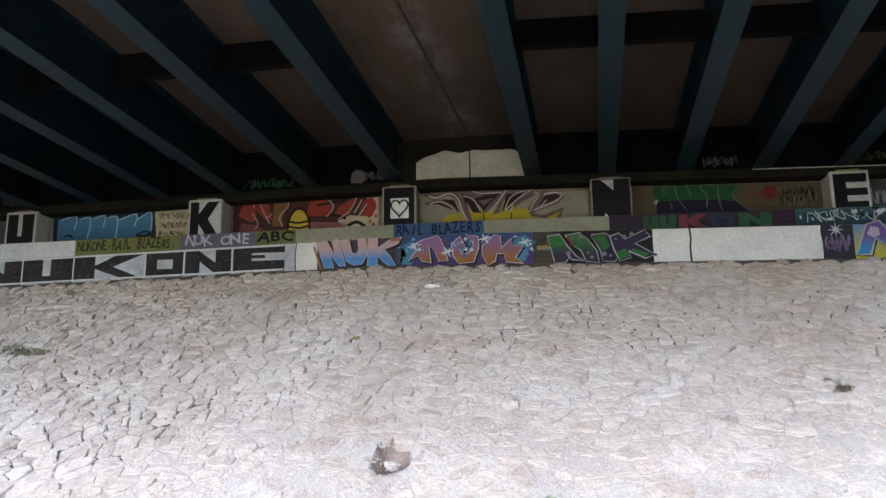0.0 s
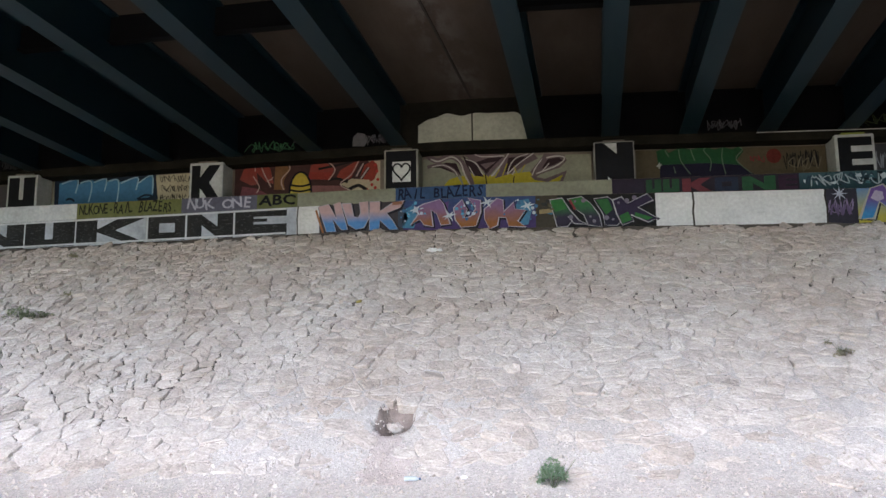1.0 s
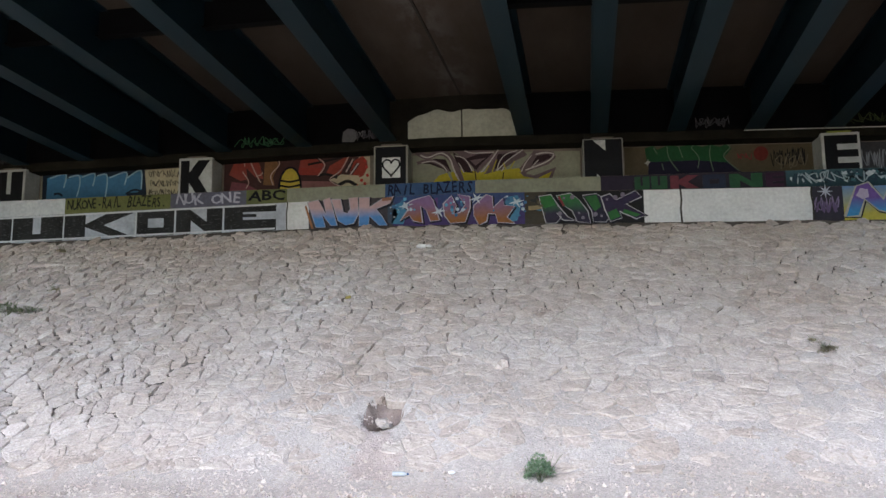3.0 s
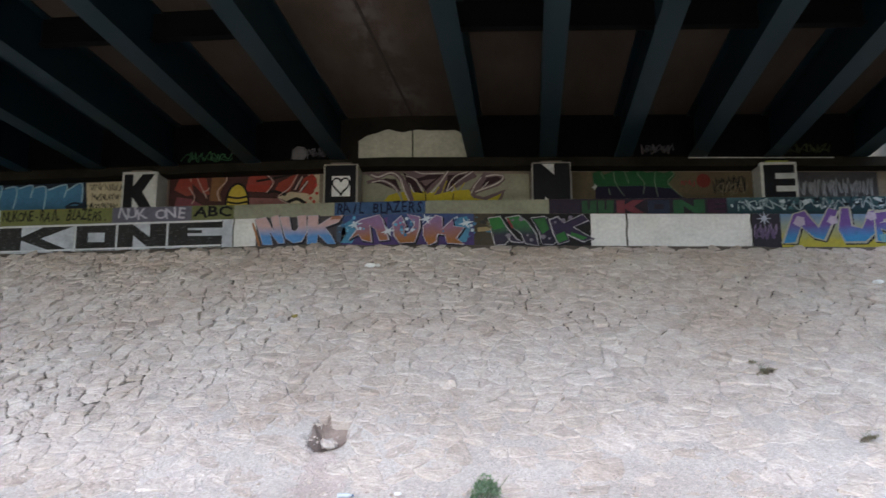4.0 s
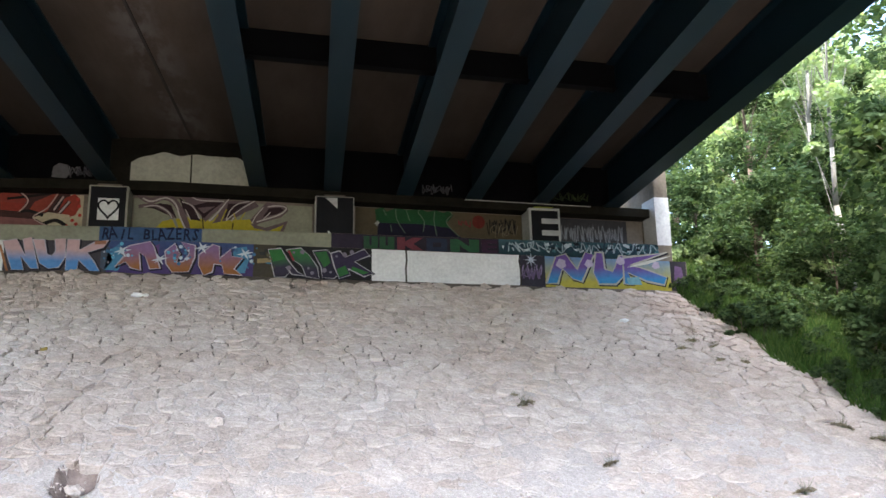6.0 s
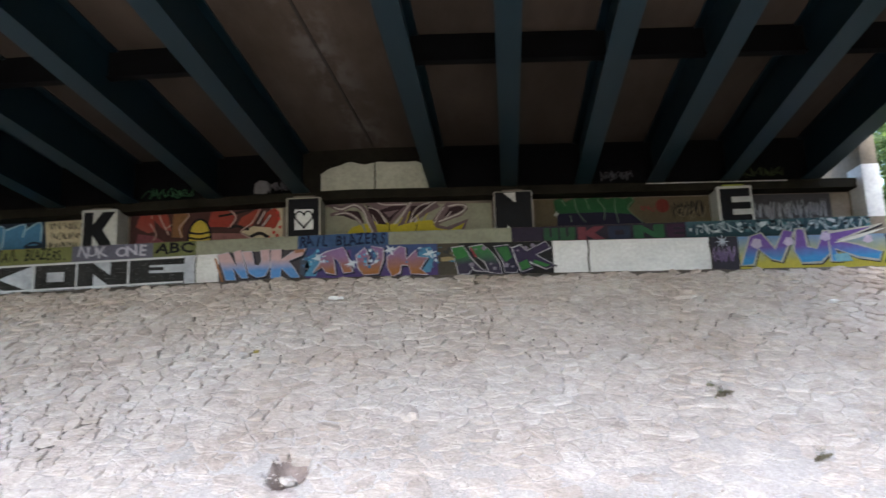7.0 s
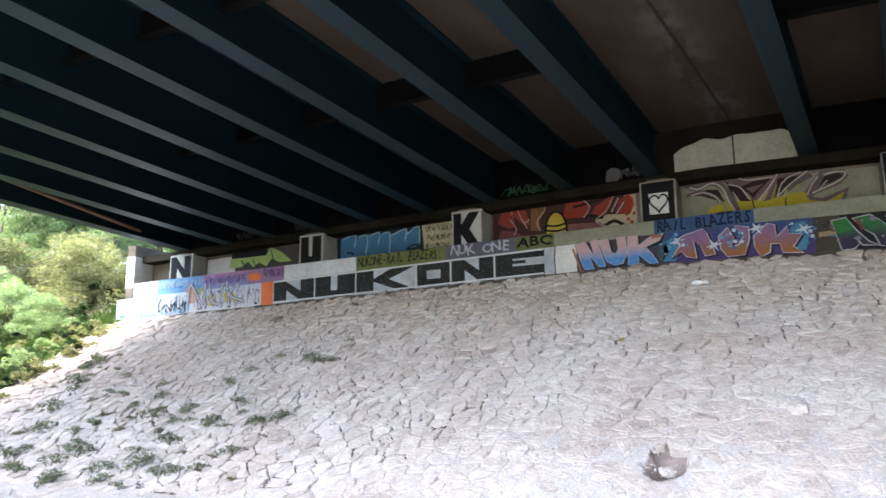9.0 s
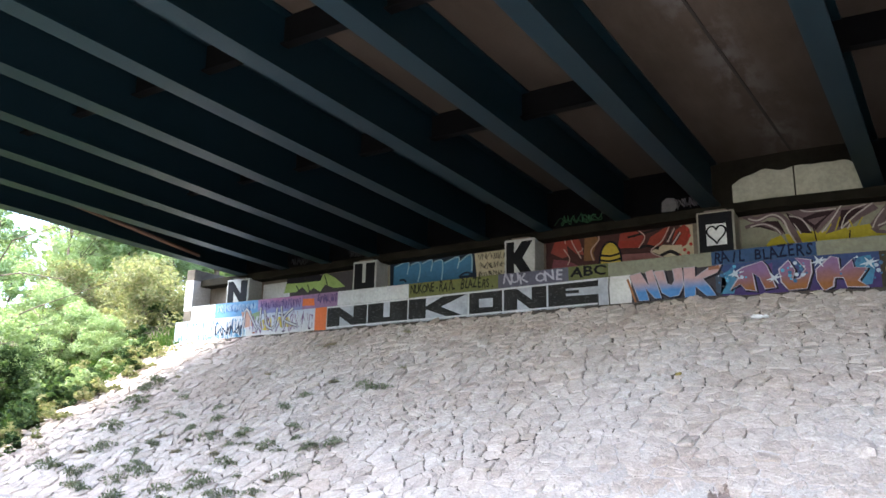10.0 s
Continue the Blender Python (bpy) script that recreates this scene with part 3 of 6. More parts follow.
letter(purple, [(-3.94, 5.50), (-3.72, 5.80), (-3.88, 5.92), (-3.58, 6.08), (-3.10, 6.20), (-3.00, 6.06), (-2.82, 5.48), (-3.08, 5.46), (-3.20, 5.78), (-3.36, 5.90), (-3.30, 5.42), (-3.56, 5.48), (-3.68, 5.64)], ORANGE_FILL, LILAC_EDGE, 0.026, WALL_Y, 4)
letter(purple, [(-2.72, 5.94), (-2.48, 6.16), (-2.34, 5.88), (-2.42, 5.64), (-2.24, 5.68), (-2.10, 5.90), (-2.32, 6.20), (-1.96, 6.12), (-1.96, 5.80), (-2.10, 5.40), (-2.52, 5.38), (-2.68, 5.60)], ORANGE_FILL, LILAC_EDGE, 0.026, WALL_Y, 7)
letter(purple, [(-1.86, 5.86), (-1.50, 6.16), (-1.34, 6.10), (-1.32, 5.78), (-1.04, 6.04), (-1.02, 5.84), (-0.72, 5.80), (-0.94, 5.50), (-0.72, 5.32), (-1.20, 5.36), (-1.26, 5.60), (-1.46, 5.62), (-1.50, 5.40), (-1.72, 5.30), (-1.86, 5.58)], ORANGE_FILL, LILAC_EDGE, 0.026, WALL_Y, 10)
shape(purple, [(-3.38, 5.94), (-2.86, 6.14), (-2.88, 5.84), (-3.14, 5.76)], paint((0.10, 0.055, 0.17)), WALL_Y, 4, "painted_shape")
line(purple, [(-3.98, 5.88), (-3.78, 5.92), (-3.56, 5.96)], spike(0.07), STAR, WALL_Y, 14, "star_ray")
line(purple, [(-3.86, 6.08), (-3.78, 5.92), (-3.68, 5.76)], spike(0.07), STAR, WALL_Y, 15, "star_ray")
line(purple, [(-3.88, 5.82), (-3.78, 5.92), (-3.66, 6.04)], spike(0.05), STAR, WALL_Y, 16, "star_ray")
line(purple, [(-3.04, 5.68), (-2.84, 5.72), (-2.64, 5.76)], spike(0.07), STAR, WALL_Y, 14, "star_ray")
line(purple, [(-2.94, 5.88), (-2.84, 5.72), (-2.74, 5.56)], spike(0.07), STAR, WALL_Y, 15, "star_ray")
line(purple, [(-2.96, 5.62), (-2.84, 5.72), (-2.72, 5.84)], spike(0.05), STAR, WALL_Y, 16, "star_ray")
line(purple, [(-1.98, 6.02), (-1.78, 6.06), (-1.58, 6.10)], spike(0.07), STAR, WALL_Y, 14, "star_ray")
line(purple, [(-1.86, 6.20), (-1.78, 6.06), (-1.68, 5.90)], spike(0.07), STAR, WALL_Y, 15, "star_ray")
line(purple, [(-1.88, 5.94), (-1.78, 6.06), (-1.66, 6.16)], spike(0.05), STAR, WALL_Y, 16, "star_ray")
line(purple, [(-0.88, 5.88), (-0.68, 5.92), (-0.46, 5.96)], spike(0.07), STAR, WALL_Y, 14, "star_ray")
line(purple, [(-0.76, 6.06), (-0.68, 5.92), (-0.58, 5.76)], spike(0.07), STAR, WALL_Y, 15, "star_ray")
line(purple, [(-0.78, 5.82), (-0.68, 5.92), (-0.56, 6.02)], spike(0.05), STAR, WALL_Y, 16, "star_ray")
rnd = random.Random(45)
for i in range(46):
    x = rnd.choice((rnd.gauss(-3.95, 0.22), rnd.gauss(-0.75, 0.22), rnd.gauss(-2.3, 0.14)))
    x, z, r = min(max(x, -4.4), -0.4), rnd.uniform(5.5, 6.12), rnd.choice((0.02, 0.03, 0.05))
    part("paint_spot", flat([(x + r * math.cos(k * math.tau / 8), z + r * math.sin(k * math.tau / 8)) for k in range(8)], WALL_Y, 14 + i % 3), paint(rnd.choice(((0.10, 0.32, 0.48), (0.42, 0.50, 0.58), (0.05, 0.14, 0.26)))), purple)
umber = front(-0.45, 0.15, paint((0.05, 0.043, 0.03)), "blackish brown patch")
part("sprayed_mark", flat([(-0.35, 5.68), (0.1, 5.70), (0.1, 5.82), (-0.35, 5.80)], WALL_Y, 2), paint((0.26, 0.20, 0.10)), umber)
thorn = front(0.15, 2.76, paint((0.012, 0.012, 0.012)), "black panel with green and violet spiky letters")
THORN_FILL = fade((0.03, 0.024, 0.045), (0.03, 0.13, 0.04), 5.55, 5.95)
THORN_EDGE = paint((0.38, 0.37, 0.39))
letter(thorn, [(-0.06, 6.06), (0.28, 6.10), (0.48, 5.76), (0.72, 5.46), (0.96, 5.34), (0.58, 5.38), (0.42, 5.58), (0.54, 5.46), (0.40, 5.30), (0.12, 5.30)], THORN_FILL, THORN_EDGE, 0.024, WALL_Y, 3)
letter(thorn, [(0.42, 6.06), (0.80, 6.12), (1.04, 5.92), (1.26, 5.60), (1.32, 5.26), (0.96, 5.32), (0.84, 5.62), (0.64, 5.76)], THORN_FILL, THORN_EDGE, 0.02, WALL_Y, 6)
letter(thorn, [(1.12, 6.04), (1.50, 6.08), (1.78, 5.86), (1.94, 5.50), (1.72, 5.28), (1.40, 5.30), (1.36, 5.60)], paint((0.02, 0.017, 0.034)), THORN_EDGE, 0.018, WALL_Y, 9)
shape(thorn, [(1.18, 6.00), (1.50, 6.04), (1.62, 5.72), (1.44, 5.58)], paint((0.025, 0.10, 0.03)), WALL_Y, 12, "painted_shape")
letter(thorn, [(1.62, 5.98), (1.86, 6.06), (2.02, 5.88), (2.54, 6.12), (2.70, 5.94), (2.28, 5.76), (2.80, 5.44), (2.54, 5.34), (2.10, 5.56), (2.16, 5.38), (1.86, 5.28), (1.72, 5.60)], paint((0.03, 0.022, 0.05)), THORN_EDGE, 0.026, WALL_Y, 13)
shape(thorn, [(1.78, 5.54), (2.02, 5.64), (2.12, 5.42), (1.86, 5.32)], paint((0.03, 0.13, 0.035)), WALL_Y, 17, "painted_shape")
shape(thorn, [(2.22, 5.62), (2.66, 5.46), (2.52, 5.40), (2.18, 5.52)], paint((0.03, 0.13, 0.035)), WALL_Y, 17, "painted_shape")
shape(thorn, [(-0.04, 6.00), (0.28, 6.06), (0.38, 5.80), (0.08, 5.72)], paint((0.03, 0.14, 0.035)), WALL_Y, 7, "painted_shape")
line(thorn, [(0.48, 6.04), (0.62, 5.76)], 0.06, paint((0.20, 0.035, 0.04)), WALL_Y, 9, "sprayed_line")
rnd = random.Random(46)
for x, z in ((1.02, 5.55), (1.12, 5.42), (0.62, 5.98), (0.85, 6.0), (1.45, 5.5), (1.62, 5.45), (2.0, 5.95), (2.2, 6.02), (1.78, 5.9), (0.5, 5.55)):
    dot(thorn, x, z, rnd.choice((0.035, 0.05, 0.065)), paint((0.17, 0.15, 0.19)), WALL_Y, 18)
shards(umber, -0.42, 0.12, 5.45, 6.1, WALL_Y, 3, ((0.03, 0.03, 0.03), (0.10, 0.09, 0.05), (0.05, 0.14, 0.20)), 8, 23, 0.2)
front(2.76, 7.08, paint((0.62, 0.63, 0.62), 0.6, 0.85), "plain white painted panel")
part("wall_crack", ribbon([(3.74, foot(3.7)), (3.72, 5.6), (3.75, 5.85), (3.73, front_top(3.7))], 0.05, WALL_Y, 2), DARK, front_wall)
part("wall_crack", ribbon([(7.08, foot(7)), (7.1, 5.6), (7.06, 5.9), (7.09, front_top(7))], 0.05, WALL_Y, 2), DARK, front_wall)
star = front(7.08, 7.85, paint((0.03, 0.028, 0.04)), "black panel with violet zigzags and a white star")
scribble(star, 7.15, 7.8, 5.42, 5.82, WALL_Y, 2, paint((0.19, 0.15, 0.24)), 8, 0.022, 31)
scribble(star, 7.2, 7.75, 5.36, 5.66, WALL_Y, 3, paint((0.11, 0.08, 0.15)), 6, 0.05, 32)
for a in range(4):
    dx, dz = math.cos(a * math.pi / 4) * 0.2, math.sin(a * math.pi / 4) * 0.2
    part("star_ray", ribbon([(7.42 - dx, 5.93 - dz), (7.42, 5.93), (7.42 + dx, 5.93 + dz)], lambda t: 0.05 * (1 - abs(2 * t - 1)) + 0.004, WALL_Y, 3 + a), paint((0.42, 0.46, 0.52)), star)
gold = front(7.85, 11.85, fade((0.36, 0.32, 0.05), (0.10, 0.20, 0.36), 5.3, 6.1), "yellow and blue panel with large letters")
GOLD_FILL = fade((0.04, 0.20, 0.40), (0.13, 0.07, 0.24), 5.4, 5.75)
GOLD_EDGE = paint((0.36, 0.35, 0.30))
letter(gold, [(7.86, 5.24), (8.18, 6.04), (8.50, 6.14), (8.84, 5.68), (9.12, 6.20), (9.40, 6.12), (8.98, 5.30), (8.70, 5.38), (8.38, 5.68), (8.22, 5.24)], GOLD_FILL, GOLD_EDGE, 0.05, WALL_Y, 2)
letter(gold, [(9.44, 6.20), (9.68, 6.20), (9.72, 5.70), (9.96, 5.62), (10.20, 6.12), (10.40, 6.12), (10.34, 5.52), (10.04, 5.24), (9.50, 5.24), (9.34, 5.58)], GOLD_FILL, GOLD_EDGE, 0.05, WALL_Y, 5)
letter(gold, [(10.30, 6.06), (11.30, 6.18), (11.78, 6.26), (10.54, 5.82), (11.08, 5.70), (11.70, 5.48), (11.60, 5.24), (11.04, 5.34), (10.44, 5.60), (10.58, 5.24), (10.30, 5.26)], GOLD_FILL, GOLD_EDGE, 0.05, WALL_Y, 8)
shape(gold, [(8.16, 5.78), (8.28, 5.98), (8.46, 5.94), (8.48, 5.74), (8.32, 5.68)], paint((0.42, 0.36, 0.46)), WALL_Y, 12, "painted_shape")
shape(gold, [(9.06, 5.82), (9.16, 5.98), (9.32, 5.94), (9.34, 5.78), (9.18, 5.72)], paint((0.42, 0.36, 0.46)), WALL_Y, 12, "painted_shape")
shape(gold, [(10.06, 5.92), (10.16, 6.08), (10.34, 6.04), (10.36, 5.88), (10.20, 5.82)], paint((0.42, 0.36, 0.46)), WALL_Y, 12, "painted_shape")
shape(gold, [(11.22, 5.80), (11.32, 5.96), (11.46, 5.94), (11.48, 5.78), (11.34, 5.72)], paint((0.42, 0.36, 0.46)), WALL_Y, 12, "painted_shape")
line(gold, [(10.42, 5.76), (11.08, 5.92), (11.88, 6.14)], spike(0.10), paint((0.50, 0.50, 0.44)), WALL_Y, 13, "sprayed_line")
shape(gold, [(10.38, 5.44), (10.78, 5.48), (10.88, 5.24), (10.44, 5.24)], paint((0.16, 0.34, 0.40)), WALL_Y, 11, "painted_shape")
tail = front(11.85, 12.38, paint((0.03, 0.028, 0.035)), "black panel with a violet shape")
part("sprayed_mark", flat([(11.95, 5.3), (12.3, 5.35), (12.22, 5.8), (12.0, 5.85)], WALL_Y, 2), paint((0.11, 0.07, 0.14)), tail)


# shelf upstand, band by band
def band(a, b, mat, label):
    return panel("painted_band", shelf, a, b, lambda x: front_top(x) - 0.02, lambda x: strip_top(x) - 0.004, STRIP_Y, mat, 1, label)


band(-25.1, -23.4, paint(WHITE), "white band")
sky_band = band(-23.4, -21.1, paint((0.14, 0.30, 0.52)), "blue band with dark strokes")
scribble(sky_band, -23.2, -21.3, 6.05, 6.4, STRIP_Y, 2, paint((0.04, 0.10, 0.25)), 34, 0.022, 51)
scribble(sky_band, -23.3, -21.2, 6.1, 6.42, STRIP_Y, 3, paint((0.30, 0.42, 0.56)), 30, 0.025, 54)
rose = band(-21.1, -18.9, fade((0.20, 0.22, 0.42), (0.34, 0.16, 0.28), 6.0, 6.5), "violet and pink band")
scribble(rose, -21.0, -19.0, 6.05, 6.45, STRIP_Y, 2, paint((0.10, 0.07, 0.20)), 36, 0.022, 52)
mixed = band(-18.9, -17.25, paint((0.26, 0.16, 0.28)), "violet band with dark strokes and an orange block")
scribble(mixed, -18.2, -17.3, 6.12, 6.5, STRIP_Y, 2, paint((0.09, 0.06, 0.16)), 14, 0.025, 53)
shape(mixed, [(-18.88, 6.1), (-18.3, 6.08), (-18.34, 6.34), (-18.86, 6.36)], paint((0.62, 0.16, 0.05)), STRIP_Y, 2)
band(-17.25, -14.23, paint(WHITE), "white band")
lime = band(-14.23, -10.87, paint((0.135, 0.145, 0.05)), "olive green band with black words")
writing("NUKONE-RAIL BLAZERS.", lime, -14.15, -11.0, 6.19, 0.46, STRIP_Y, 2, paint((0.015, 0.018, 0.012)), 0.006)
steel_band = band(-10.87, -8.53, paint((0.10, 0.10, 0.135)), "grey violet band with white letters")
writing("NUK ONE", steel_band, -10.7, -8.7, 6.22, 0.46, STRIP_Y, 2, paint((0.36, 0.36, 0.42)), 0.008)
olive = band(-8.53, -7.3, paint((0.11, 0.12, 0.045)), "olive band with black letters")
writing("ABC", olive, -8.45, -7.4, 6.26, 0.44, STRIP_Y, 2, paint(BLACK), 0.012)
band(-7.3, -4.4, paint(CREAM), "cream white band")
blue_band = band(-4.4, -1.82, paint((0.035, 0.075, 0.155)), "blue band with dark words")
writing("RAIL BLAZERS", blue_band, -4.35, -1.9, 6.27, 0.46, STRIP_Y, 2, paint((0.006, 0.010, 0.035)), 0.008)
band(-1.82, 1.64, paint(CREAM), "cream white band")
band(1.64, 2.5, paint((0.022, 0.016, 0.03)), "dark purple band")
dark_band = band(2.5, 6.5, fade((0.014, 0.011, 0.018), (0.024, 0.018, 0.028), 6.2, 6.6), "dark violet band with coloured block letters")
for i, (a, b, c) in enumerate(((2.55, 2.95, (0.06, 0.19, 0.09)), (3.0, 3.42, (0.06, 0.19, 0.09)), (3.5, 4.25, (0.36, 0.09, 0.12)), (4.35, 4.95, (0.05, 0.07, 0.14)), (5.05, 5.9, (0.06, 0.22, 0.10)), (5.98, 6.45, (0.10, 0.04, 0.09)))):
    block_letter("UUKONE"[i], dark_band, a, b, front_top(a) + 0.03, strip_top(a) - 0.05, STRIP_Y, paint(times(c, 0.34)), 2)
ice = band(6.5, 11.98, fade((0.010, 0.03, 0.037), (0.04, 0.09, 0.105), 6.1, 6.6), "turquoise band with silver highlights")
scribble(ice, 6.6, 11.4, 6.16, 6.55, STRIP_Y, 2, paint((0.02, 0.04, 0.06)), 40, 0.035, 61)
scribble(ice, 6.6, 11.8, 6.16, 6.55, STRIP_Y, 3, paint((0.30, 0.36, 0.38)), 30, 0.03, 62)
shards(ice, 6.6, 11.8, 6.18, 6.52, STRIP_Y, 5, ((0.02, 0.045, 0.06), (0.05, 0.13, 0.15), (0.45, 0.5, 0.52), (0.01, 0.015, 0.02)), 60, 63, 0.15)


# upper wall, field by field
def upper(a, b, mat, label, low=0.0, high=0.0):
    return panel("painted_panel", upper_wall, a, b, lambda x: strip_top(x) - 0.04 + low, lambda x: ledge_low(x) - 0.02 + high, UPPER_Y, mat, 1, label)


upper(-21.75, -20.35, paint(WHITE), "white painted panel", 0, -0.1)
acid = upper(-20.3, -17.3, paint((0.06, 0.055, 0.06)), "dark panel with an acid green splash")
shape(acid, [(-20.54, 7.20), (-20.46, 7.60), (-19.94, 7.68), (-19.10, 7.62), (-18.78, 7.34), (-18.78, 7.08)], paint((0.014, 0.013, 0.02)), UPPER_Y, 2, "painted_shape")
shape(acid, [(-20.64, 6.84), (-20.54, 7.20), (-19.76, 7.18), (-18.84, 7.18), (-18.68, 7.50), (-18.12, 7.24), (-17.64, 6.86), (-18.18, 6.86), (-18.60, 7.02), (-18.82, 6.76), (-19.16, 6.94), (-19.44, 6.78), (-19.72, 7.02), (-20.02, 6.84)], paint((0.30, 0.42, 0.14)), UPPER_Y, 3, "painted_shape")
line(acid, [(-20.04, 7.10), (-19.82, 6.82)], 0.04, paint((0.03, 0.03, 0.03)), UPPER_Y, 5, "sprayed_line")
line(acid, [(-19.46, 7.10), (-19.32, 6.78)], 0.04, paint((0.03, 0.03, 0.03)), UPPER_Y, 5, "sprayed_line")
line(acid, [(-18.64, 7.38), (-18.46, 6.96)], 0.04, paint((0.03, 0.03, 0.03)), UPPER_Y, 5, "sprayed_line")
line(acid, [(-19.64, 7.56), (-19.58, 7.28)], 0.04, paint((0.03, 0.03, 0.03)), UPPER_Y, 5, "sprayed_line")
line(acid, [(-20.08, 7.56), (-20.00, 7.32)], 0.04, paint((0.03, 0.03, 0.03)), UPPER_Y, 5, "sprayed_line")
cream_a = upper(-15.7, -12.2, paint(CREAM), "cream panel with blue letters on black")
shape(cream_a, [(-15.62, 6.66), (-15.66, 7.62), (-14.88, 7.68), (-14.34, 7.68), (-14.00, 7.74), (-13.90, 7.66), (-13.38, 7.72), (-12.74, 7.74), (-12.70, 7.62), (-12.24, 7.74), (-12.12, 6.78), (-12.38, 6.54)], paint((0.012, 0.02, 0.035)), UPPER_Y, 2, "painted_shape")
shape(cream_a, [(-15.48, 6.66), (-15.48, 7.42), (-14.86, 7.52), (-14.88, 7.34), (-14.36, 7.48), (-14.28, 7.44), (-13.88, 7.52), (-13.88, 7.40), (-13.48, 7.48), (-13.42, 7.38), (-12.80, 7.52), (-12.84, 7.32), (-12.30, 7.56), (-12.28, 6.92), (-12.46, 6.84), (-12.76, 6.84), (-12.82, 6.56)], fade((0.035, 0.105, 0.185), (0.055, 0.17, 0.29), 6.7, 7.3), UPPER_Y, 3, "painted_shape")
line(cream_a, [(-15.40, 7.40), (-14.86, 7.52), (-14.90, 7.08)], 0.045, paint((0.26, 0.38, 0.46)), UPPER_Y, 4, "sprayed_line")
line(cream_a, [(-14.76, 7.40), (-14.42, 7.46), (-14.36, 7.18), (-14.44, 6.78)], 0.045, paint((0.26, 0.38, 0.46)), UPPER_Y, 4, "sprayed_line")
line(cream_a, [(-14.30, 7.40), (-13.88, 7.50), (-13.92, 7.10)], 0.045, paint((0.26, 0.38, 0.46)), UPPER_Y, 4, "sprayed_line")
line(cream_a, [(-13.80, 7.42), (-13.50, 7.46), (-13.44, 7.20), (-13.48, 6.74)], 0.045, paint((0.26, 0.38, 0.46)), UPPER_Y, 4, "sprayed_line")
line(cream_a, [(-13.38, 7.34), (-12.82, 7.50), (-12.86, 7.10)], 0.045, paint((0.26, 0.38, 0.46)), UPPER_Y, 4, "sprayed_line")
line(cream_a, [(-12.78, 7.32), (-12.34, 7.54), (-12.30, 6.96)], 0.045, paint((0.26, 0.38, 0.46)), UPPER_Y, 4, "sprayed_line")
line(cream_a, [(-12.80, 6.80), (-12.58, 6.92), (-12.36, 6.90), (-12.20, 6.78)], 0.06, paint((0.012, 0.02, 0.035)), UPPER_Y, 5, "sprayed_line")
line(cream_a, [(-15.22, 6.88), (-15.06, 6.90), (-14.92, 6.82)], 0.07, paint((0.012, 0.02, 0.035)), UPPER_Y, 5, "sprayed_line")
tags = upper(-12.2, -10.7, paint((0.42, 0.38, 0.26)), "cream panel with black handwriting in three lines")
for z, a, b in ((7.4, -12.1, -11.1), (7.1, -12.0, -11.15), (6.8, -12.1, -11.2)):
    scribble(tags, a, b + 0.1, z - 0.12, z + 0.13, UPPER_Y, 2, paint((0.03, 0.025, 0.02)), 12, 0.018, int(z * 10))
red = upper(-9.6, -5.05, paint((0.40, 0.35, 0.24)), "cream panel with red angular letters")
RED_FILL = fade((0.17, 0.06, 0.048), (0.19, 0.036, 0.025), 6.7, 7.5)
MAROON = paint((0.05, 0.022, 0.02))
shape(red, [(-9.62, 6.68), (-9.62, 7.84), (-9.02, 7.88), (-8.48, 7.82), (-7.94, 7.84), (-7.14, 7.82), (-6.24, 7.84), (-5.56, 7.84), (-5.34, 7.60), (-5.40, 7.14), (-5.98, 7.06), (-5.54, 6.78), (-6.24, 6.66), (-7.64, 6.60)], MAROON, UPPER_Y, 2, "painted_shape")
shape(red, [(-9.46, 7.28), (-9.28, 7.72), (-8.60, 7.74), (-8.48, 7.56), (-8.36, 7.10), (-8.62, 7.18), (-8.92, 7.48), (-8.86, 7.12), (-9.08, 7.08)], RED_FILL, UPPER_Y, 3, "painted_letter")
shape(red, [(-8.36, 6.92), (-8.32, 7.72), (-8.02, 7.78), (-7.88, 7.54), (-8.06, 7.16), (-8.00, 6.90)], paint((0.16, 0.085, 0.035)), UPPER_Y, 3, "painted_letter")
shape(red, [(-7.28, 7.20), (-7.20, 7.64), (-6.78, 7.74), (-6.46, 7.48), (-6.62, 7.16)], RED_FILL, UPPER_Y, 3, "painted_letter")
shape(red, [(-7.28, 7.20), (-7.24, 7.42), (-6.52, 7.38), (-6.62, 7.16)], paint((0.23, 0.034, 0.023)), UPPER_Y, 4, "painted_letter")
shape(red, [(-6.42, 7.16), (-6.28, 7.44), (-5.86, 7.66), (-5.68, 7.70), (-5.96, 7.16)], paint((0.22, 0.042, 0.026)), UPPER_Y, 3, "painted_letter")
shape(red, [(-5.54, 7.56), (-5.28, 7.70), (-5.14, 7.56), (-5.12, 7.36), (-5.24, 7.10), (-5.46, 7.00), (-5.68, 7.16)], paint((0.24, 0.038, 0.024)), UPPER_Y, 3, "painted_shape")
shape(red, [(-6.28, 7.00), (-5.92, 7.16), (-5.38, 7.10), (-5.34, 6.80), (-5.86, 6.78)], paint((0.40, 0.35, 0.24)), UPPER_Y, 4, "painted_shape")
shape(red, [(-7.20, 6.76), (-7.16, 7.00), (-6.28, 6.96), (-5.98, 6.78)], paint((0.20, 0.09, 0.085)), UPPER_Y, 4, "painted_shape")
shape(red, [(-9.44, 6.72), (-9.36, 7.06), (-8.90, 6.98), (-8.36, 6.68)], paint((0.15, 0.05, 0.06)), UPPER_Y, 4, "painted_shape")
line(red, [(-8.80, 7.72), (-8.66, 7.40), (-8.44, 7.00)], 0.035, paint((0.36, 0.27, 0.24)), UPPER_Y, 6, "sprayed_line")
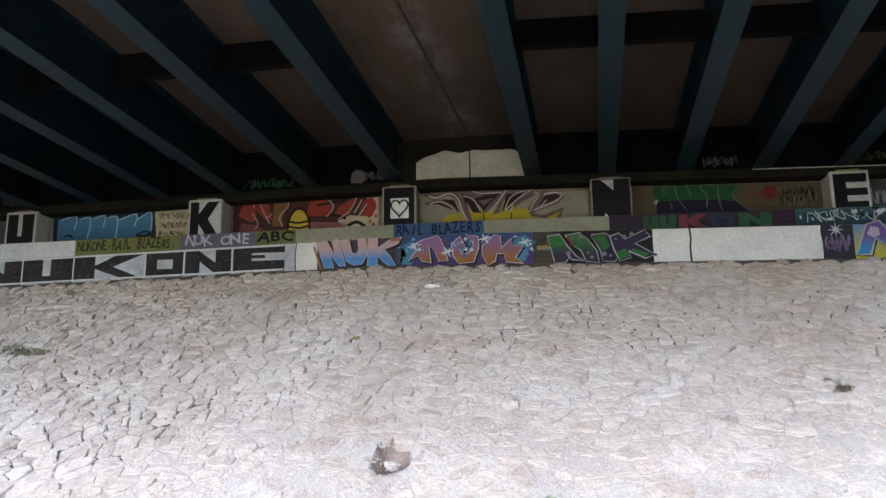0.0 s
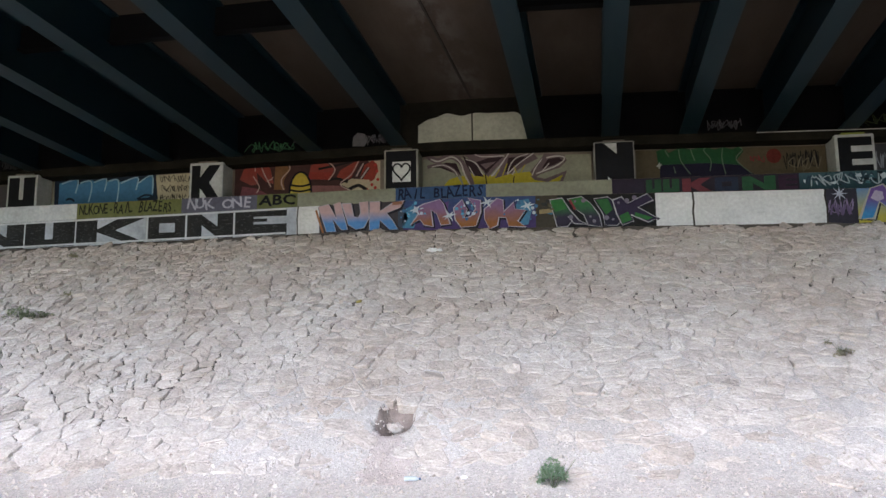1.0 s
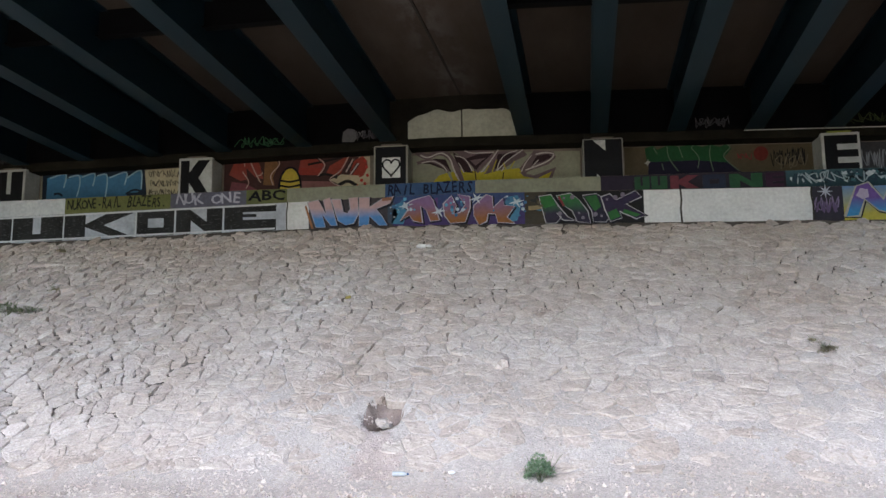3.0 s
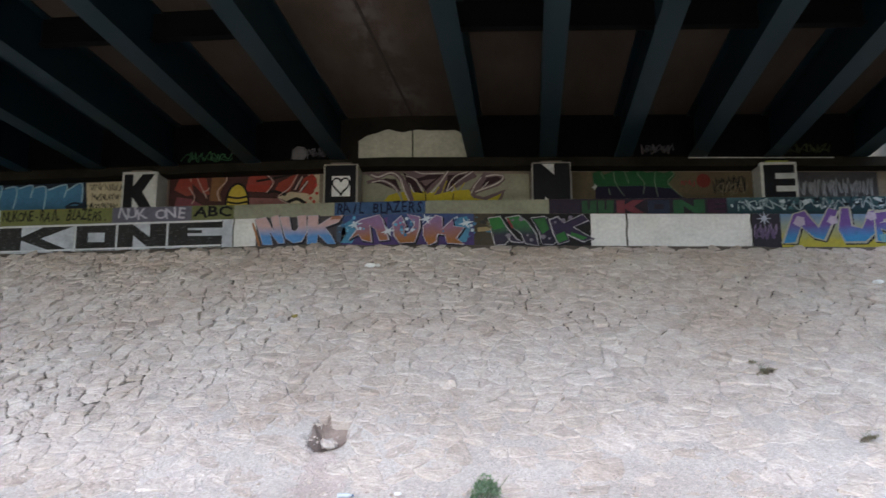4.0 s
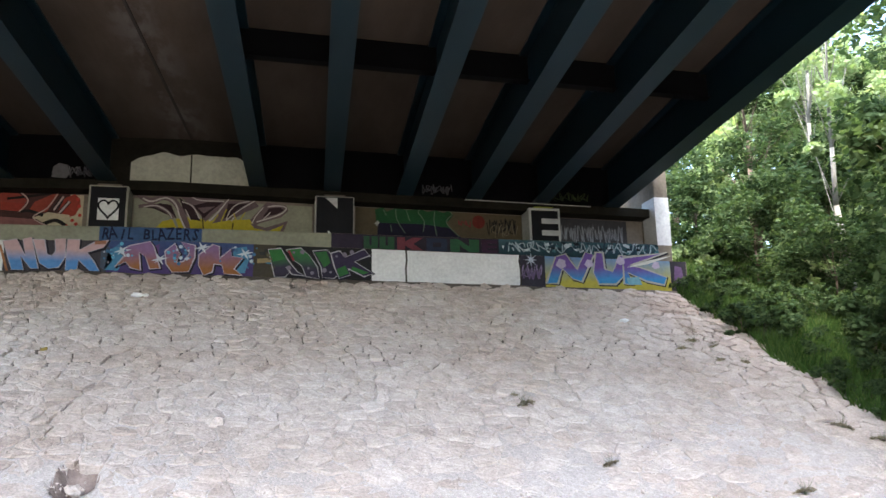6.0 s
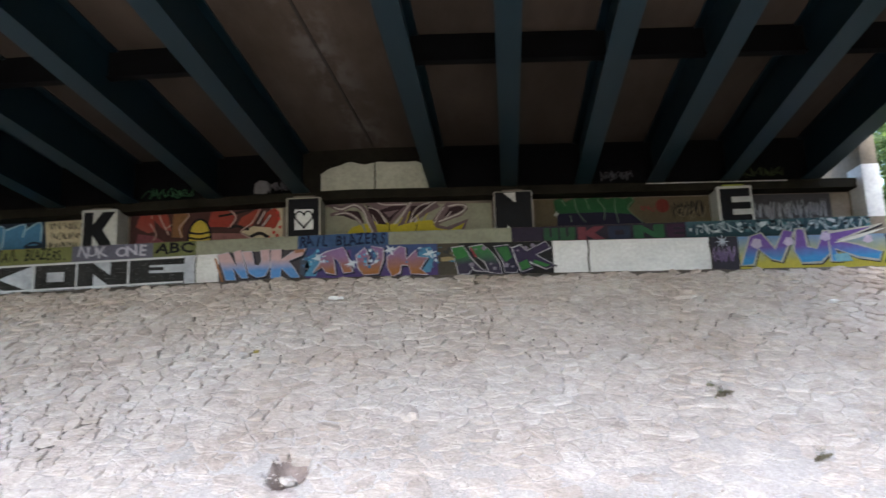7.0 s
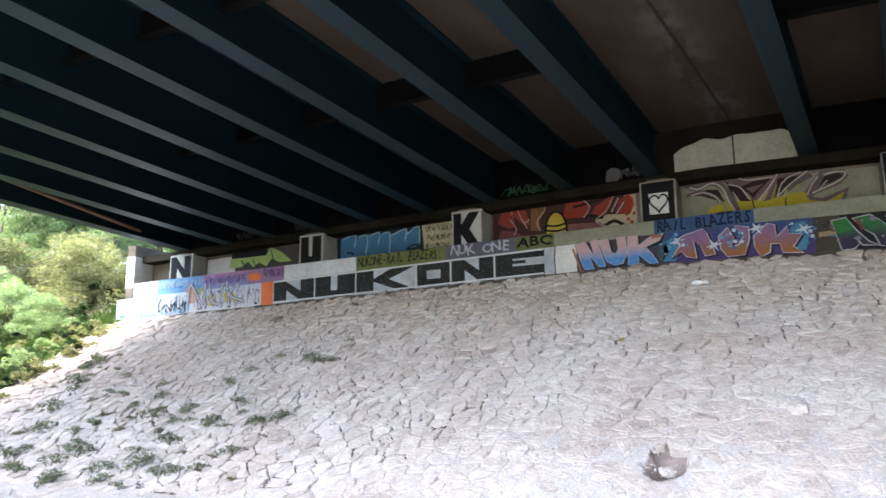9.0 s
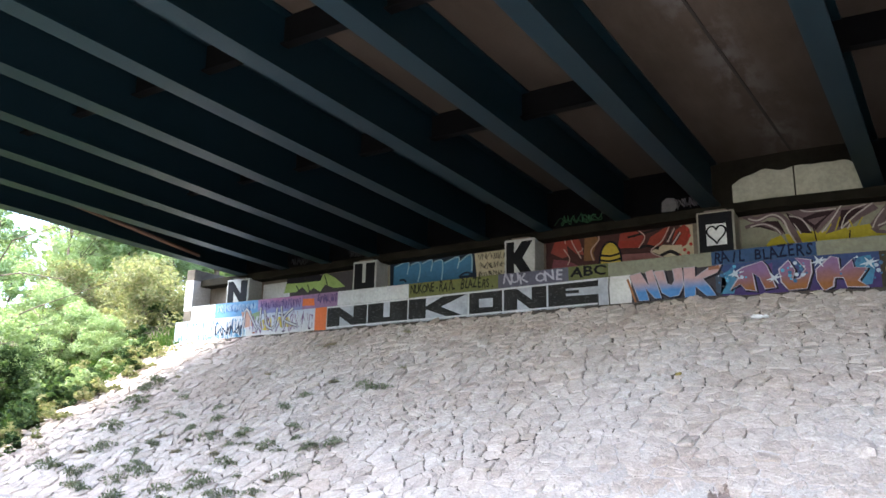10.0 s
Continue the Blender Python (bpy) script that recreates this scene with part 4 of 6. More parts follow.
line(red, [(-9.02, 7.36), (-8.82, 7.04), (-8.90, 6.84)], 0.03, paint((0.36, 0.27, 0.24)), UPPER_Y, 6, "sprayed_line")
line(red, [(-9.40, 7.74), (-9.02, 7.76), (-8.96, 7.52)], 0.03, paint((0.36, 0.27, 0.24)), UPPER_Y, 6, "sprayed_line")
line(red, [(-7.96, 7.80), (-7.86, 7.54), (-8.12, 7.22), (-8.04, 6.90)], 0.035, paint((0.36, 0.27, 0.24)), UPPER_Y, 6, "sprayed_line")
line(red, [(-6.80, 7.80), (-6.44, 7.48), (-6.64, 7.14)], 0.035, paint((0.36, 0.27, 0.24)), UPPER_Y, 6, "sprayed_line")
line(red, [(-5.70, 7.72), (-5.94, 7.28), (-6.28, 7.00), (-5.88, 6.76)], 0.035, paint((0.36, 0.27, 0.24)), UPPER_Y, 6, "sprayed_line")
line(red, [(-8.58, 7.20), (-8.44, 7.24), (-8.38, 7.32)], 0.03, paint((0.36, 0.27, 0.24)), UPPER_Y, 6, "sprayed_line")
line(red, [(-5.56, 7.62), (-5.78, 7.22)], 0.1, paint((0.012, 0.01, 0.01)), UPPER_Y, 6, "sprayed_line")
line(red, [(-5.56, 7.62), (-5.78, 7.22)], 0.05, paint((0.34, 0.28, 0.26)), UPPER_Y, 7, "sprayed_line")
line(red, [(-5.40, 7.48), (-5.64, 7.14)], 0.1, paint((0.012, 0.01, 0.01)), UPPER_Y, 6, "sprayed_line")
line(red, [(-5.40, 7.48), (-5.64, 7.14)], 0.05, paint((0.34, 0.28, 0.26)), UPPER_Y, 7, "sprayed_line")
line(red, [(-6.96, 7.50), (-6.24, 7.62), (-5.56, 7.78)], 0.07, paint((0.012, 0.01, 0.01)), UPPER_Y, 5, "sprayed_line")
line(red, [(-6.64, 7.14), (-6.38, 7.18), (-6.04, 7.06)], 0.08, paint((0.012, 0.01, 0.01)), UPPER_Y, 5, "sprayed_line")
line(red, [(-6.02, 6.82), (-5.72, 6.94), (-5.46, 6.80)], 0.1, paint((0.012, 0.01, 0.01)), UPPER_Y, 6, "sprayed_line")
for i, (x, z) in enumerate(((-5.2, 7.55), (-5.15, 7.35), (-5.12, 7.1), (-5.3, 6.95), (-5.45, 6.8), (-5.2, 6.85))):
    part("paint_dot", flat([(x + 0.05 * math.cos(k * math.tau / 10), z + 0.05 * math.sin(k * math.tau / 10)) for k in range(10)], UPPER_Y, 5), paint((0.36, 0.04, 0.03)), red)
dome = [(-7.5 + 0.34 * math.cos(k * math.pi / 14), 6.8 + 0.62 * math.sin(k * math.pi / 14)) for k in range(15)]
part("painted_dome", flat([(-7.84, 6.66), (-7.16, 6.66)] + dome, UPPER_Y, 15), paint((0.40, 0.31, 0.04)), red)
for z in (6.72, 6.88, 7.04):
    part("painted_stripe", ribbon(curve([(-7.84, z), (-7.5, z - 0.06), (-7.16, z)]), 0.06, UPPER_Y, 16), paint(BLACK), red)
part("letter_outline", ribbon([(-7.84, 6.66), *dome[::-1], (-7.16, 6.66)], 0.06, UPPER_Y, 17), paint(BLACK), red)
wild = upper(-3.75, 1.15, paint(CREAM), "cream panel with swirling mauve and yellow letters", 0, -0.06)
MAUVE, INK = paint((0.125, 0.09, 0.095)), paint((0.026, 0.013, 0.016))
YELLOW, PALE_LINE = paint((0.36, 0.31, 0.025)), paint((0.42, 0.39, 0.37))
shape(wild, [(-3.28, 6.64), (-2.98, 7.00), (-2.72, 7.08), (-2.56, 6.76), (-2.52, 6.62)], YELLOW, UPPER_Y, 3, "painted_shape")
shape(wild, [(-2.48, 6.62), (-2.62, 7.08), (-2.28, 7.16), (-1.64, 7.06), (-0.58, 7.14), (-0.32, 6.84), (0.40, 7.08), (0.20, 6.50)], YELLOW, UPPER_Y, 3, "painted_shape")
shape(wild, [(-3.52, 7.40), (-3.06, 7.52), (-2.76, 7.48), (-2.60, 7.10), (-2.90, 7.22), (-3.22, 7.36)], INK, UPPER_Y, 4, "painted_shape")
shape(wild, [(-2.56, 7.70), (-2.18, 7.44), (-1.94, 7.04), (-2.22, 7.08), (-2.42, 7.30)], INK, UPPER_Y, 4, "painted_shape")
shape(wild, [(-2.56, 7.78), (-1.48, 7.70), (-1.30, 7.56), (-1.60, 7.26), (-1.82, 7.02), (-2.04, 7.30), (-2.34, 7.54)], MAUVE, UPPER_Y, 5, "painted_letter")
shape(wild, [(-2.18, 7.48), (-1.80, 7.60), (-1.38, 7.60), (-1.70, 7.32), (-1.86, 7.12)], INK, UPPER_Y, 6, "painted_shape")
shape(wild, [(-2.04, 7.42), (-1.58, 7.48), (-1.88, 7.26)], MAUVE, UPPER_Y, 7, "painted_shape")
shape(wild, [(-1.30, 7.66), (-0.48, 7.66), (-0.36, 7.52), (-0.74, 7.34), (-1.08, 7.12), (-1.64, 6.98), (-1.46, 7.32)], MAUVE, UPPER_Y, 5, "painted_letter")
shape(wild, [(-1.22, 7.58), (-0.68, 7.58), (-0.96, 7.36), (-1.14, 7.16), (-1.32, 7.14)], INK, UPPER_Y, 6, "painted_shape")
shape(wild, [(-0.60, 7.12), (-0.32, 7.46), (-0.16, 7.66), (0.40, 7.58), (0.46, 7.42), (0.26, 7.22), (-0.32, 7.04), (-0.48, 6.92)], MAUVE, UPPER_Y, 5, "painted_letter")
shape(wild, [(-0.26, 7.22), (-0.08, 7.48), (0.24, 7.52), (0.34, 7.42), (0.10, 7.30)], INK, UPPER_Y, 6, "painted_shape")
shape(wild, [(-0.60, 7.02), (-0.18, 6.90), (0.46, 7.12), (0.30, 6.70), (0.18, 6.70), (0.34, 7.00), (-0.10, 6.80), (-0.48, 6.88)], MAUVE, UPPER_Y, 6, "painted_shape")
line(wild, [(-3.64, 7.76), (-3.32, 7.58), (-2.98, 7.70), (-2.68, 7.58), (-2.44, 7.20), (-2.28, 6.74)], 0.17, MAUVE, UPPER_Y, 6, "sprayed_line")
line(wild, [(-3.62, 7.40), (-3.24, 7.46), (-2.90, 7.32), (-2.68, 7.10)], 0.1, MAUVE, UPPER_Y, 6, "sprayed_line")
line(wild, [(-3.52, 7.64), (-3.28, 7.56), (-2.90, 7.68), (-2.64, 7.50), (-2.52, 7.16), (-2.36, 6.82)], 0.045, PALE_LINE, UPPER_Y, 9, "sprayed_line")
line(wild, [(-3.48, 7.40), (-3.14, 7.44), (-2.84, 7.28), (-2.72, 7.10)], 0.03, PALE_LINE, UPPER_Y, 9, "sprayed_line")
line(wild, [(-2.48, 7.58), (-2.18, 7.46), (-1.98, 7.10)], 0.03, PALE_LINE, UPPER_Y, 9, "sprayed_line")
line(wild, [(-2.38, 7.36), (-2.22, 7.06)], 0.025, PALE_LINE, UPPER_Y, 9, "sprayed_line")
line(wild, [(-2.22, 7.74), (-1.98, 7.64), (-1.34, 7.64)], 0.03, PALE_LINE, UPPER_Y, 9, "sprayed_line")
line(wild, [(-1.20, 7.72), (-1.48, 7.32), (-1.72, 7.04)], 0.035, PALE_LINE, UPPER_Y, 9, "sprayed_line")
line(wild, [(-0.48, 7.68), (-0.90, 7.40), (-1.26, 7.08)], 0.035, PALE_LINE, UPPER_Y, 9, "sprayed_line")
line(wild, [(-0.64, 7.66), (-0.94, 7.58), (-1.14, 7.40), (-1.26, 7.10)], 0.03, PALE_LINE, UPPER_Y, 9, "sprayed_line")
line(wild, [(-0.12, 7.52), (0.16, 7.56), (0.40, 7.50), (0.22, 7.30), (-0.42, 7.06)], 0.04, PALE_LINE, UPPER_Y, 9, "sprayed_line")
line(wild, [(-0.24, 7.50), (-0.44, 7.24), (-0.54, 7.02)], 0.03, PALE_LINE, UPPER_Y, 9, "sprayed_line")
line(wild, [(-1.02, 7.22), (-1.12, 7.06)], 0.03, PALE_LINE, UPPER_Y, 9, "sprayed_line")
line(wild, [(-0.04, 7.36), (-0.24, 7.14)], 0.025, PALE_LINE, UPPER_Y, 9, "sprayed_line")
line(wild, [(-1.48, 7.24), (-1.62, 7.02)], 0.03, YELLOW, UPPER_Y, 10, "sprayed_line")
line(wild, [(-1.26, 7.40), (-1.40, 7.04)], 0.03, YELLOW, UPPER_Y, 10, "sprayed_line")
line(wild, [(-1.06, 7.30), (-0.96, 7.02)], 0.03, YELLOW, UPPER_Y, 10, "sprayed_line")
line(wild, [(-0.74, 7.34), (-0.90, 7.06)], 0.03, YELLOW, UPPER_Y, 10, "sprayed_line")
line(wild, [(-1.92, 7.26), (-1.86, 6.76)], 0.03, INK, UPPER_Y, 10, "sprayed_line")
line(wild, [(-1.06, 7.02), (-1.10, 6.72)], 0.03, INK, UPPER_Y, 10, "sprayed_line")
brown = upper(2.4, 7.6, paint((0.078, 0.064, 0.038)), "brown panel with dark green letters")
shape(brown, [(3.04, 6.72), (3.08, 7.22), (5.18, 7.14), (5.60, 6.78), (5.68, 6.58)], paint((0.010, 0.009, 0.024)), UPPER_Y, 2, "painted_shape")
shape(brown, [(2.98, 7.56), (3.22, 7.64), (3.32, 7.50), (3.64, 7.64), (3.92, 7.58), (4.36, 7.62), (4.56, 7.54), (4.82, 7.60), (5.04, 7.52), (5.24, 7.60), (5.36, 7.46), (5.14, 7.20), (5.28, 7.06), (4.40, 7.16), (3.02, 7.16)], paint((0.012, 0.062, 0.022)), UPPER_Y, 3, "painted_letter")
line(brown, [(3.22, 7.58), (3.32, 7.38)], 0.028, paint((0.09, 0.13, 0.09)), UPPER_Y, 5, "sprayed_line")
line(brown, [(3.60, 7.60), (3.64, 7.26), (3.88, 6.86)], 0.028, paint((0.09, 0.13, 0.09)), UPPER_Y, 5, "sprayed_line")
line(brown, [(3.92, 7.58), (4.02, 7.24)], 0.028, paint((0.09, 0.13, 0.09)), UPPER_Y, 5, "sprayed_line")
line(brown, [(4.38, 7.62), (4.28, 7.52), (4.46, 7.24), (4.42, 6.92)], 0.028, paint((0.09, 0.13, 0.09)), UPPER_Y, 5, "sprayed_line")
line(brown, [(4.80, 7.60), (4.76, 7.26), (4.84, 6.82)], 0.028, paint((0.09, 0.13, 0.09)), UPPER_Y, 5, "sprayed_line")
line(brown, [(5.24, 7.58), (5.32, 7.48), (5.14, 7.22), (5.54, 6.80)], 0.028, paint((0.09, 0.13, 0.09)), UPPER_Y, 5, "sprayed_line")
line(brown, [(3.44, 7.10), (3.48, 6.90)], 0.028, paint((0.09, 0.13, 0.09)), UPPER_Y, 5, "sprayed_line")
line(brown, [(2.96, 7.12), (3.04, 7.14), (3.12, 7.18)], spike(0.09), paint((0.30, 0.31, 0.30)), UPPER_Y, 6, "sprayed_line")
line(brown, [(3.04, 7.04), (3.04, 7.14), (3.06, 7.24)], spike(0.06), paint((0.30, 0.31, 0.30)), UPPER_Y, 7, "sprayed_line")
part("paint_dot", flat([(6.15 + 0.2 * math.cos(k * math.tau / 18), 7.28 + 0.21 * math.sin(k * math.tau / 18)) for k in range(18)], UPPER_Y, 2), paint((0.12, 0.02, 0.016)), brown)
scribble(brown, 5.5, 5.9, 7.1, 7.35, UPPER_Y, 2, paint((0.16, 0.03, 0.03)), 4, 0.03, 83)
scribble(brown, 6.4, 7.35, 6.85, 7.45, UPPER_Y, 3, paint(BLACK), 16, 0.02, 84)
scribble(brown, 6.55, 7.4, 6.8, 7.3, UPPER_Y, 4, paint((0.15, 0.13, 0.09)), 7, 0.02, 86)
night = upper(8.7, 11.0, paint((0.05, 0.05, 0.055)), "black panel with tangled silver strokes")
scribble(night, 8.8, 10.9, 6.7, 7.3, UPPER_Y, 2, paint((0.22, 0.23, 0.25)), 34, 0.022, 85)


# ---- pillars under the girders ----
def bearing_pillar(x0, x1, ch, ground_paint, label):
    m = (x0 + x1) / 2
    top, low = ledge_low(m) + 0.07, strip_top(m) - 0.3
    ob = thing("bearing_pillar", (0, 0, 0), label, "pillar", "pillars along the abutment")
    bm = bmesh.new()
    box(bm, x0, x1, PILLAR_Y, UPPER_Y + 0.05, low, top, 0.02)
    part("shaft", bm, paint(ground_paint), ob)
    bm = bmesh.new()
    box(bm, m - 0.3, m + 0.3, PILLAR_Y + 0.06, LEDGE_Y + 0.05, top - 0.01, top + 0.06, 0.01)
    part("bearing_pad", bm, paint((0.22, 0.26, 0.04)) if x0 > 6 else CONCRETE, ob)
    a, b, z0, z1 = x0 + 0.07, x1 - 0.07, strip_top(m) + 0.0, top - 0.08
    if ch == "heart":
        part("black_field", flat([(x0 + 0.05, z0 - 0.1), (x1 - 0.05, z0 - 0.1), (x1 - 0.05, z1 + 0.04), (x0 + 0.05, z1 + 0.04)], PILLAR_Y, 1), paint(BLACK), ob)
        part("white_field", flat([(m - 0.25, z0 + 0.22), (m + 0.28, z0 + 0.22), (m + 0.28, z0 + 0.82), (m - 0.25, z0 + 0.82)], PILLAR_Y, 2), paint((0.6, 0.62, 0.6)), ob)
        heart = []
        for k in range(33):
            t = k * math.tau / 32
            heart.append((m + 0.015 + 0.0155 * 16 * math.sin(t) ** 3, z0 + 0.55 + 0.0175 * (13 * math.cos(t) - 5 * math.cos(2 * t) - 2 * math.cos(3 * t) - math.cos(4 * t))))
        part("heart_outline", ribbon(heart, 0.05, PILLAR_Y, 3), paint(BLACK), ob)
    elif ch == "dark":
        part("black_field", flat([(x0 + 0.03, z0 - 0.1), (x1 - 0.03, z0 - 0.1), (x1 - 0.03, z1 + 0.05), (x0 + 0.03, z1 + 0.05)], PILLAR_Y, 1), paint(BLACK), ob)
        part("white_wedge", flat([(x0 + 0.28, z1 + 0.03), (x0 + 0.62, z1 + 0.03), (x0 + 0.62, z1 - 0.28)], PILLAR_Y, 2), paint((0.5, 0.52, 0.5)), ob)
        part("white_wedge", flat([(x0 + 0.36, z0 - 0.02), (x0 + 0.36, z0 + 0.12), (x0 + 0.5, z0 - 0.02)], PILLAR_Y, 2), paint((0.5, 0.52, 0.5)), ob)
    else:
        block_letter(ch, ob, a, b, z0 - 0.04, z1, PILLAR_Y, paint(BLACK), 1)
    return ob


PALE = (0.42, 0.44, 0.42)
bearing_pillar(-23.05, -21.85, "N", PALE, "white concrete pillar with a black block letter N")
bearing_pillar(-16.77, -15.74, "U", PALE, "white concrete pillar with a black block letter U")
bearing_pillar(-10.75, -9.7, "K", PALE, "white concrete pillar with a black block letter K")
bearing_pillar(-4.78, -3.78, "heart", (0.30, 0.30, 0.25), "black painted concrete pillar with a white heart")
bearing_pillar(1.2, 2.3, "dark", (0.26, 0.26, 0.24), "black painted concrete pillar with white wedges")
bearing_pillar(7.53, 8.52, "E", PALE, "white concrete pillar with a black block letter E")

# ---- deck ----
GIRDERS = [-22.38, -20.2, -18.15, -16.0, -13.85, -11.6, -9.4, -6.92, -4.38, -0.4, 1.68, 3.8, 5.88, 7.97, 10.3]
Y_FAR, Y_NEAR, DEPTH = 21.62, 2.3, 1.30


def beam_box(bm, xc, half, z0, z1, y0=Y_FAR, y1=Y_NEAR, n=1):
    """A long box along a girder's line, between two heights over its soffit."""
    ends = []
    for i in range(n + 1):
        y = y0 + (y1 - y0) * i / n
        x, s = xc + (y - 21.5) * SKEW, soffit(xc, y)
        ends.append([bm.verts.new(p) for p in ((x - half, y, s + z0), (x + half, y, s + z0), (x + half, y, s + z1), (x - half, y, s + z1))])
    for a, b in zip(ends, ends[1:]):
        for i in range(4):
            j = (i + 1) % 4
            bm.faces.new((a[i], a[j], b[j], b[i]))
    bm.faces.new(ends[0][::-1])
    bm.faces.new(ends[-1])
    bmesh.ops.recalc_face_normals(bm, faces=bm.faces)


for g in GIRDERS:
    ob = thing("steel_girder", (0, 0, 0), "dark blue painted steel plate girder carrying the deck", "girder", "girders under the deck")
    wide = 0.26 if g in (GIRDERS[0], GIRDERS[-1]) else 0.24
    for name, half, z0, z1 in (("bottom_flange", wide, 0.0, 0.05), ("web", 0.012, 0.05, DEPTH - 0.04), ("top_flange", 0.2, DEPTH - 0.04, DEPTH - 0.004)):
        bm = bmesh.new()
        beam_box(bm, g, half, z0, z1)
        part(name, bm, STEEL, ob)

for y in (15.2, 10.1):
    for a, b in zip(GIRDERS, GIRDERS[1:]):
        if b - a > 3:
            continue
        ob = thing("cross_beam", (0, 0, 0), "steel cross beam between two girders, near-black to hold the shade", "beam", "cross beams under the deck")
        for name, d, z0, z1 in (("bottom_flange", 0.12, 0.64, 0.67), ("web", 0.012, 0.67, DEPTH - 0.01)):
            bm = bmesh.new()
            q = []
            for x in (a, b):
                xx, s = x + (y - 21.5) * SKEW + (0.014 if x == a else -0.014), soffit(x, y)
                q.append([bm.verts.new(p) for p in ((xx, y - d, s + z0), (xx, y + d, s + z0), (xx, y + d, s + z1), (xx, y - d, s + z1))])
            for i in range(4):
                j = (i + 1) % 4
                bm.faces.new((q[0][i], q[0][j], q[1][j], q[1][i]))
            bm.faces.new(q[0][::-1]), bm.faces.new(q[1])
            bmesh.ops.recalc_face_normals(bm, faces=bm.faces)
            part(name, bm, SHADED_STEEL, ob)

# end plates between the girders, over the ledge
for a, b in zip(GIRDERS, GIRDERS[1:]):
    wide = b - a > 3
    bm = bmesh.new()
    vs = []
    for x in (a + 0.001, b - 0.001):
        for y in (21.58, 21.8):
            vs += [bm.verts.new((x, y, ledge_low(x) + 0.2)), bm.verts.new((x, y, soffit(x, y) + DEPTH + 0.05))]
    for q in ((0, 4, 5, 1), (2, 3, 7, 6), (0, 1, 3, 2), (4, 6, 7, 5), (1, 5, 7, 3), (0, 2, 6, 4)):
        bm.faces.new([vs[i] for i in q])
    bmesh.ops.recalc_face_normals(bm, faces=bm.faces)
    plate = tagged(part("end_diaphragm", bm, SHADED_CONCRETE if wide else SHADED_STEEL), "bare concrete end wall between the decks" if wide else "steel end plate between two girders, near-black to hold the shade", "end plate", "end plates over the ledge")
    if wide:
        for x0, x1 in ((-3.82, -2.25), (-2.21, -0.62)):
            xs = run_x(x0, x1, 0.1)
            top = [(x, soffit(x, 21.5) + 0.62 + 0.10 * noise.noise((x * 2.2, 4, 1)) + 0.22 * min(1, (x + 3.9) * 1.4, (-0.5 - x) * 2.2)) for x in xs]
            part("cream_paint", flat(top + [(x1, soffit(x1, 21.5) + 0.03), (x0, soffit(x0, 21.5) + 0.03)], 21.58, 1), paint((0.40, 0.41, 0.325)), plate, "cream paint with a ragged top edge")

TAGS = ((-9.1, -7.6, (0.10, 0.30, 0.14), 91), (-5.8, -5.2, (0.34, 0.34, 0.34), 92), (-5.2, -4.6, (0.2, 0.2, 0.22), 93), (4.3, 5.3, (0.18, 0.18, 0.19), 94), (8.3, 9.6, (0.10, 0.13, 0.05), 95), (-20.0, -19.2, (0.12, 0.12, 0.13), 96), (-17.2, -16.6, (0.12, 0.12, 0.13), 97))
for a, b, c, seed in TAGS:
    m = (a + b) / 2
    host = [o for o in scene.objects if o.name.startswith("end_diaphragm")][sum(g < m for g in GIRDERS) - 1]
    z = soffit(m, 21.5)
    scribble(host, a, b, z + 0.14, z + 0.46, 21.58, 1, paint(times(c, 0.40)), 9, 0.022, seed)
    scribble(host, a + 0.05, b - 0.05, z + 0.1, z + 0.36, 21.58, 2, paint(times(c, 0.22)), 7, 0.03, seed + 20)
    if seed == 91:
        shape(host, [(-7.62, z + 0.36), (-7.2, z + 0.34), (-7.22, z + 0.44), (-7.58, z + 0.48)], paint((0.10, 0.10, 0.10)), 21.58, 3)
    if seed == 92:
        shape(host, [(a, z + 0.1), (a + 0.02, z + 0.38), (a + 0.16, z + 0.5), (a + 0.38, z + 0.46), (a + 0.44, z + 0.2), (a + 0.36, z + 0.08)], paint((0.13, 0.13, 0.13)), 21.58, 3)

# slab
bm = bmesh.new()
xs = [GIRDERS[0] - 1.0, *[g for g in GIRDERS], CROWN, GIRDERS[-1] + 1.0]
xs = sorted(xs)
cols = []
for x in xs:
    col = []
    for y in (22.4, Y_NEAR):
        xx = x + (y - 21.5) * SKEW
        z = soffit(x, y) + DEPTH
        col.append((bm.verts.new((xx, y, z)), bm.verts.new((xx, y, z + 0.3))))
    cols.append(col)
for p, q in zip(cols, cols[1:]):
    (a, a2), (b, b2) = p
    (c, c2), (d, d2) = q
    for f in ((a, c, d, b), (a2, b2, d2, c2), (a, a2, c2, c), (b, d, d2, b2)):
        bm.faces.new(f)
for p in (cols[0], cols[-1]):
    (a, a2), (b, b2) = p
    bm.faces.new((a, b, b2, a2))
bmesh.ops.recalc_face_normals(bm, faces=bm.faces)
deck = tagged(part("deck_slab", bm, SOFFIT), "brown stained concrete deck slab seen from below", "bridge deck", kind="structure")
for side, x in (("parapet_left", GIRDERS[0] - 0.95), ("parapet_right", GIRDERS[-1] + 0.95)):
    bm = bmesh.new()
    beam_box(bm, x, 0.12, DEPTH + 0.305, DEPTH + 1.2)
    tagged(part(side, bm, CONCRETE), "concrete parapet along the deck edge", "parapet", kind="structure")

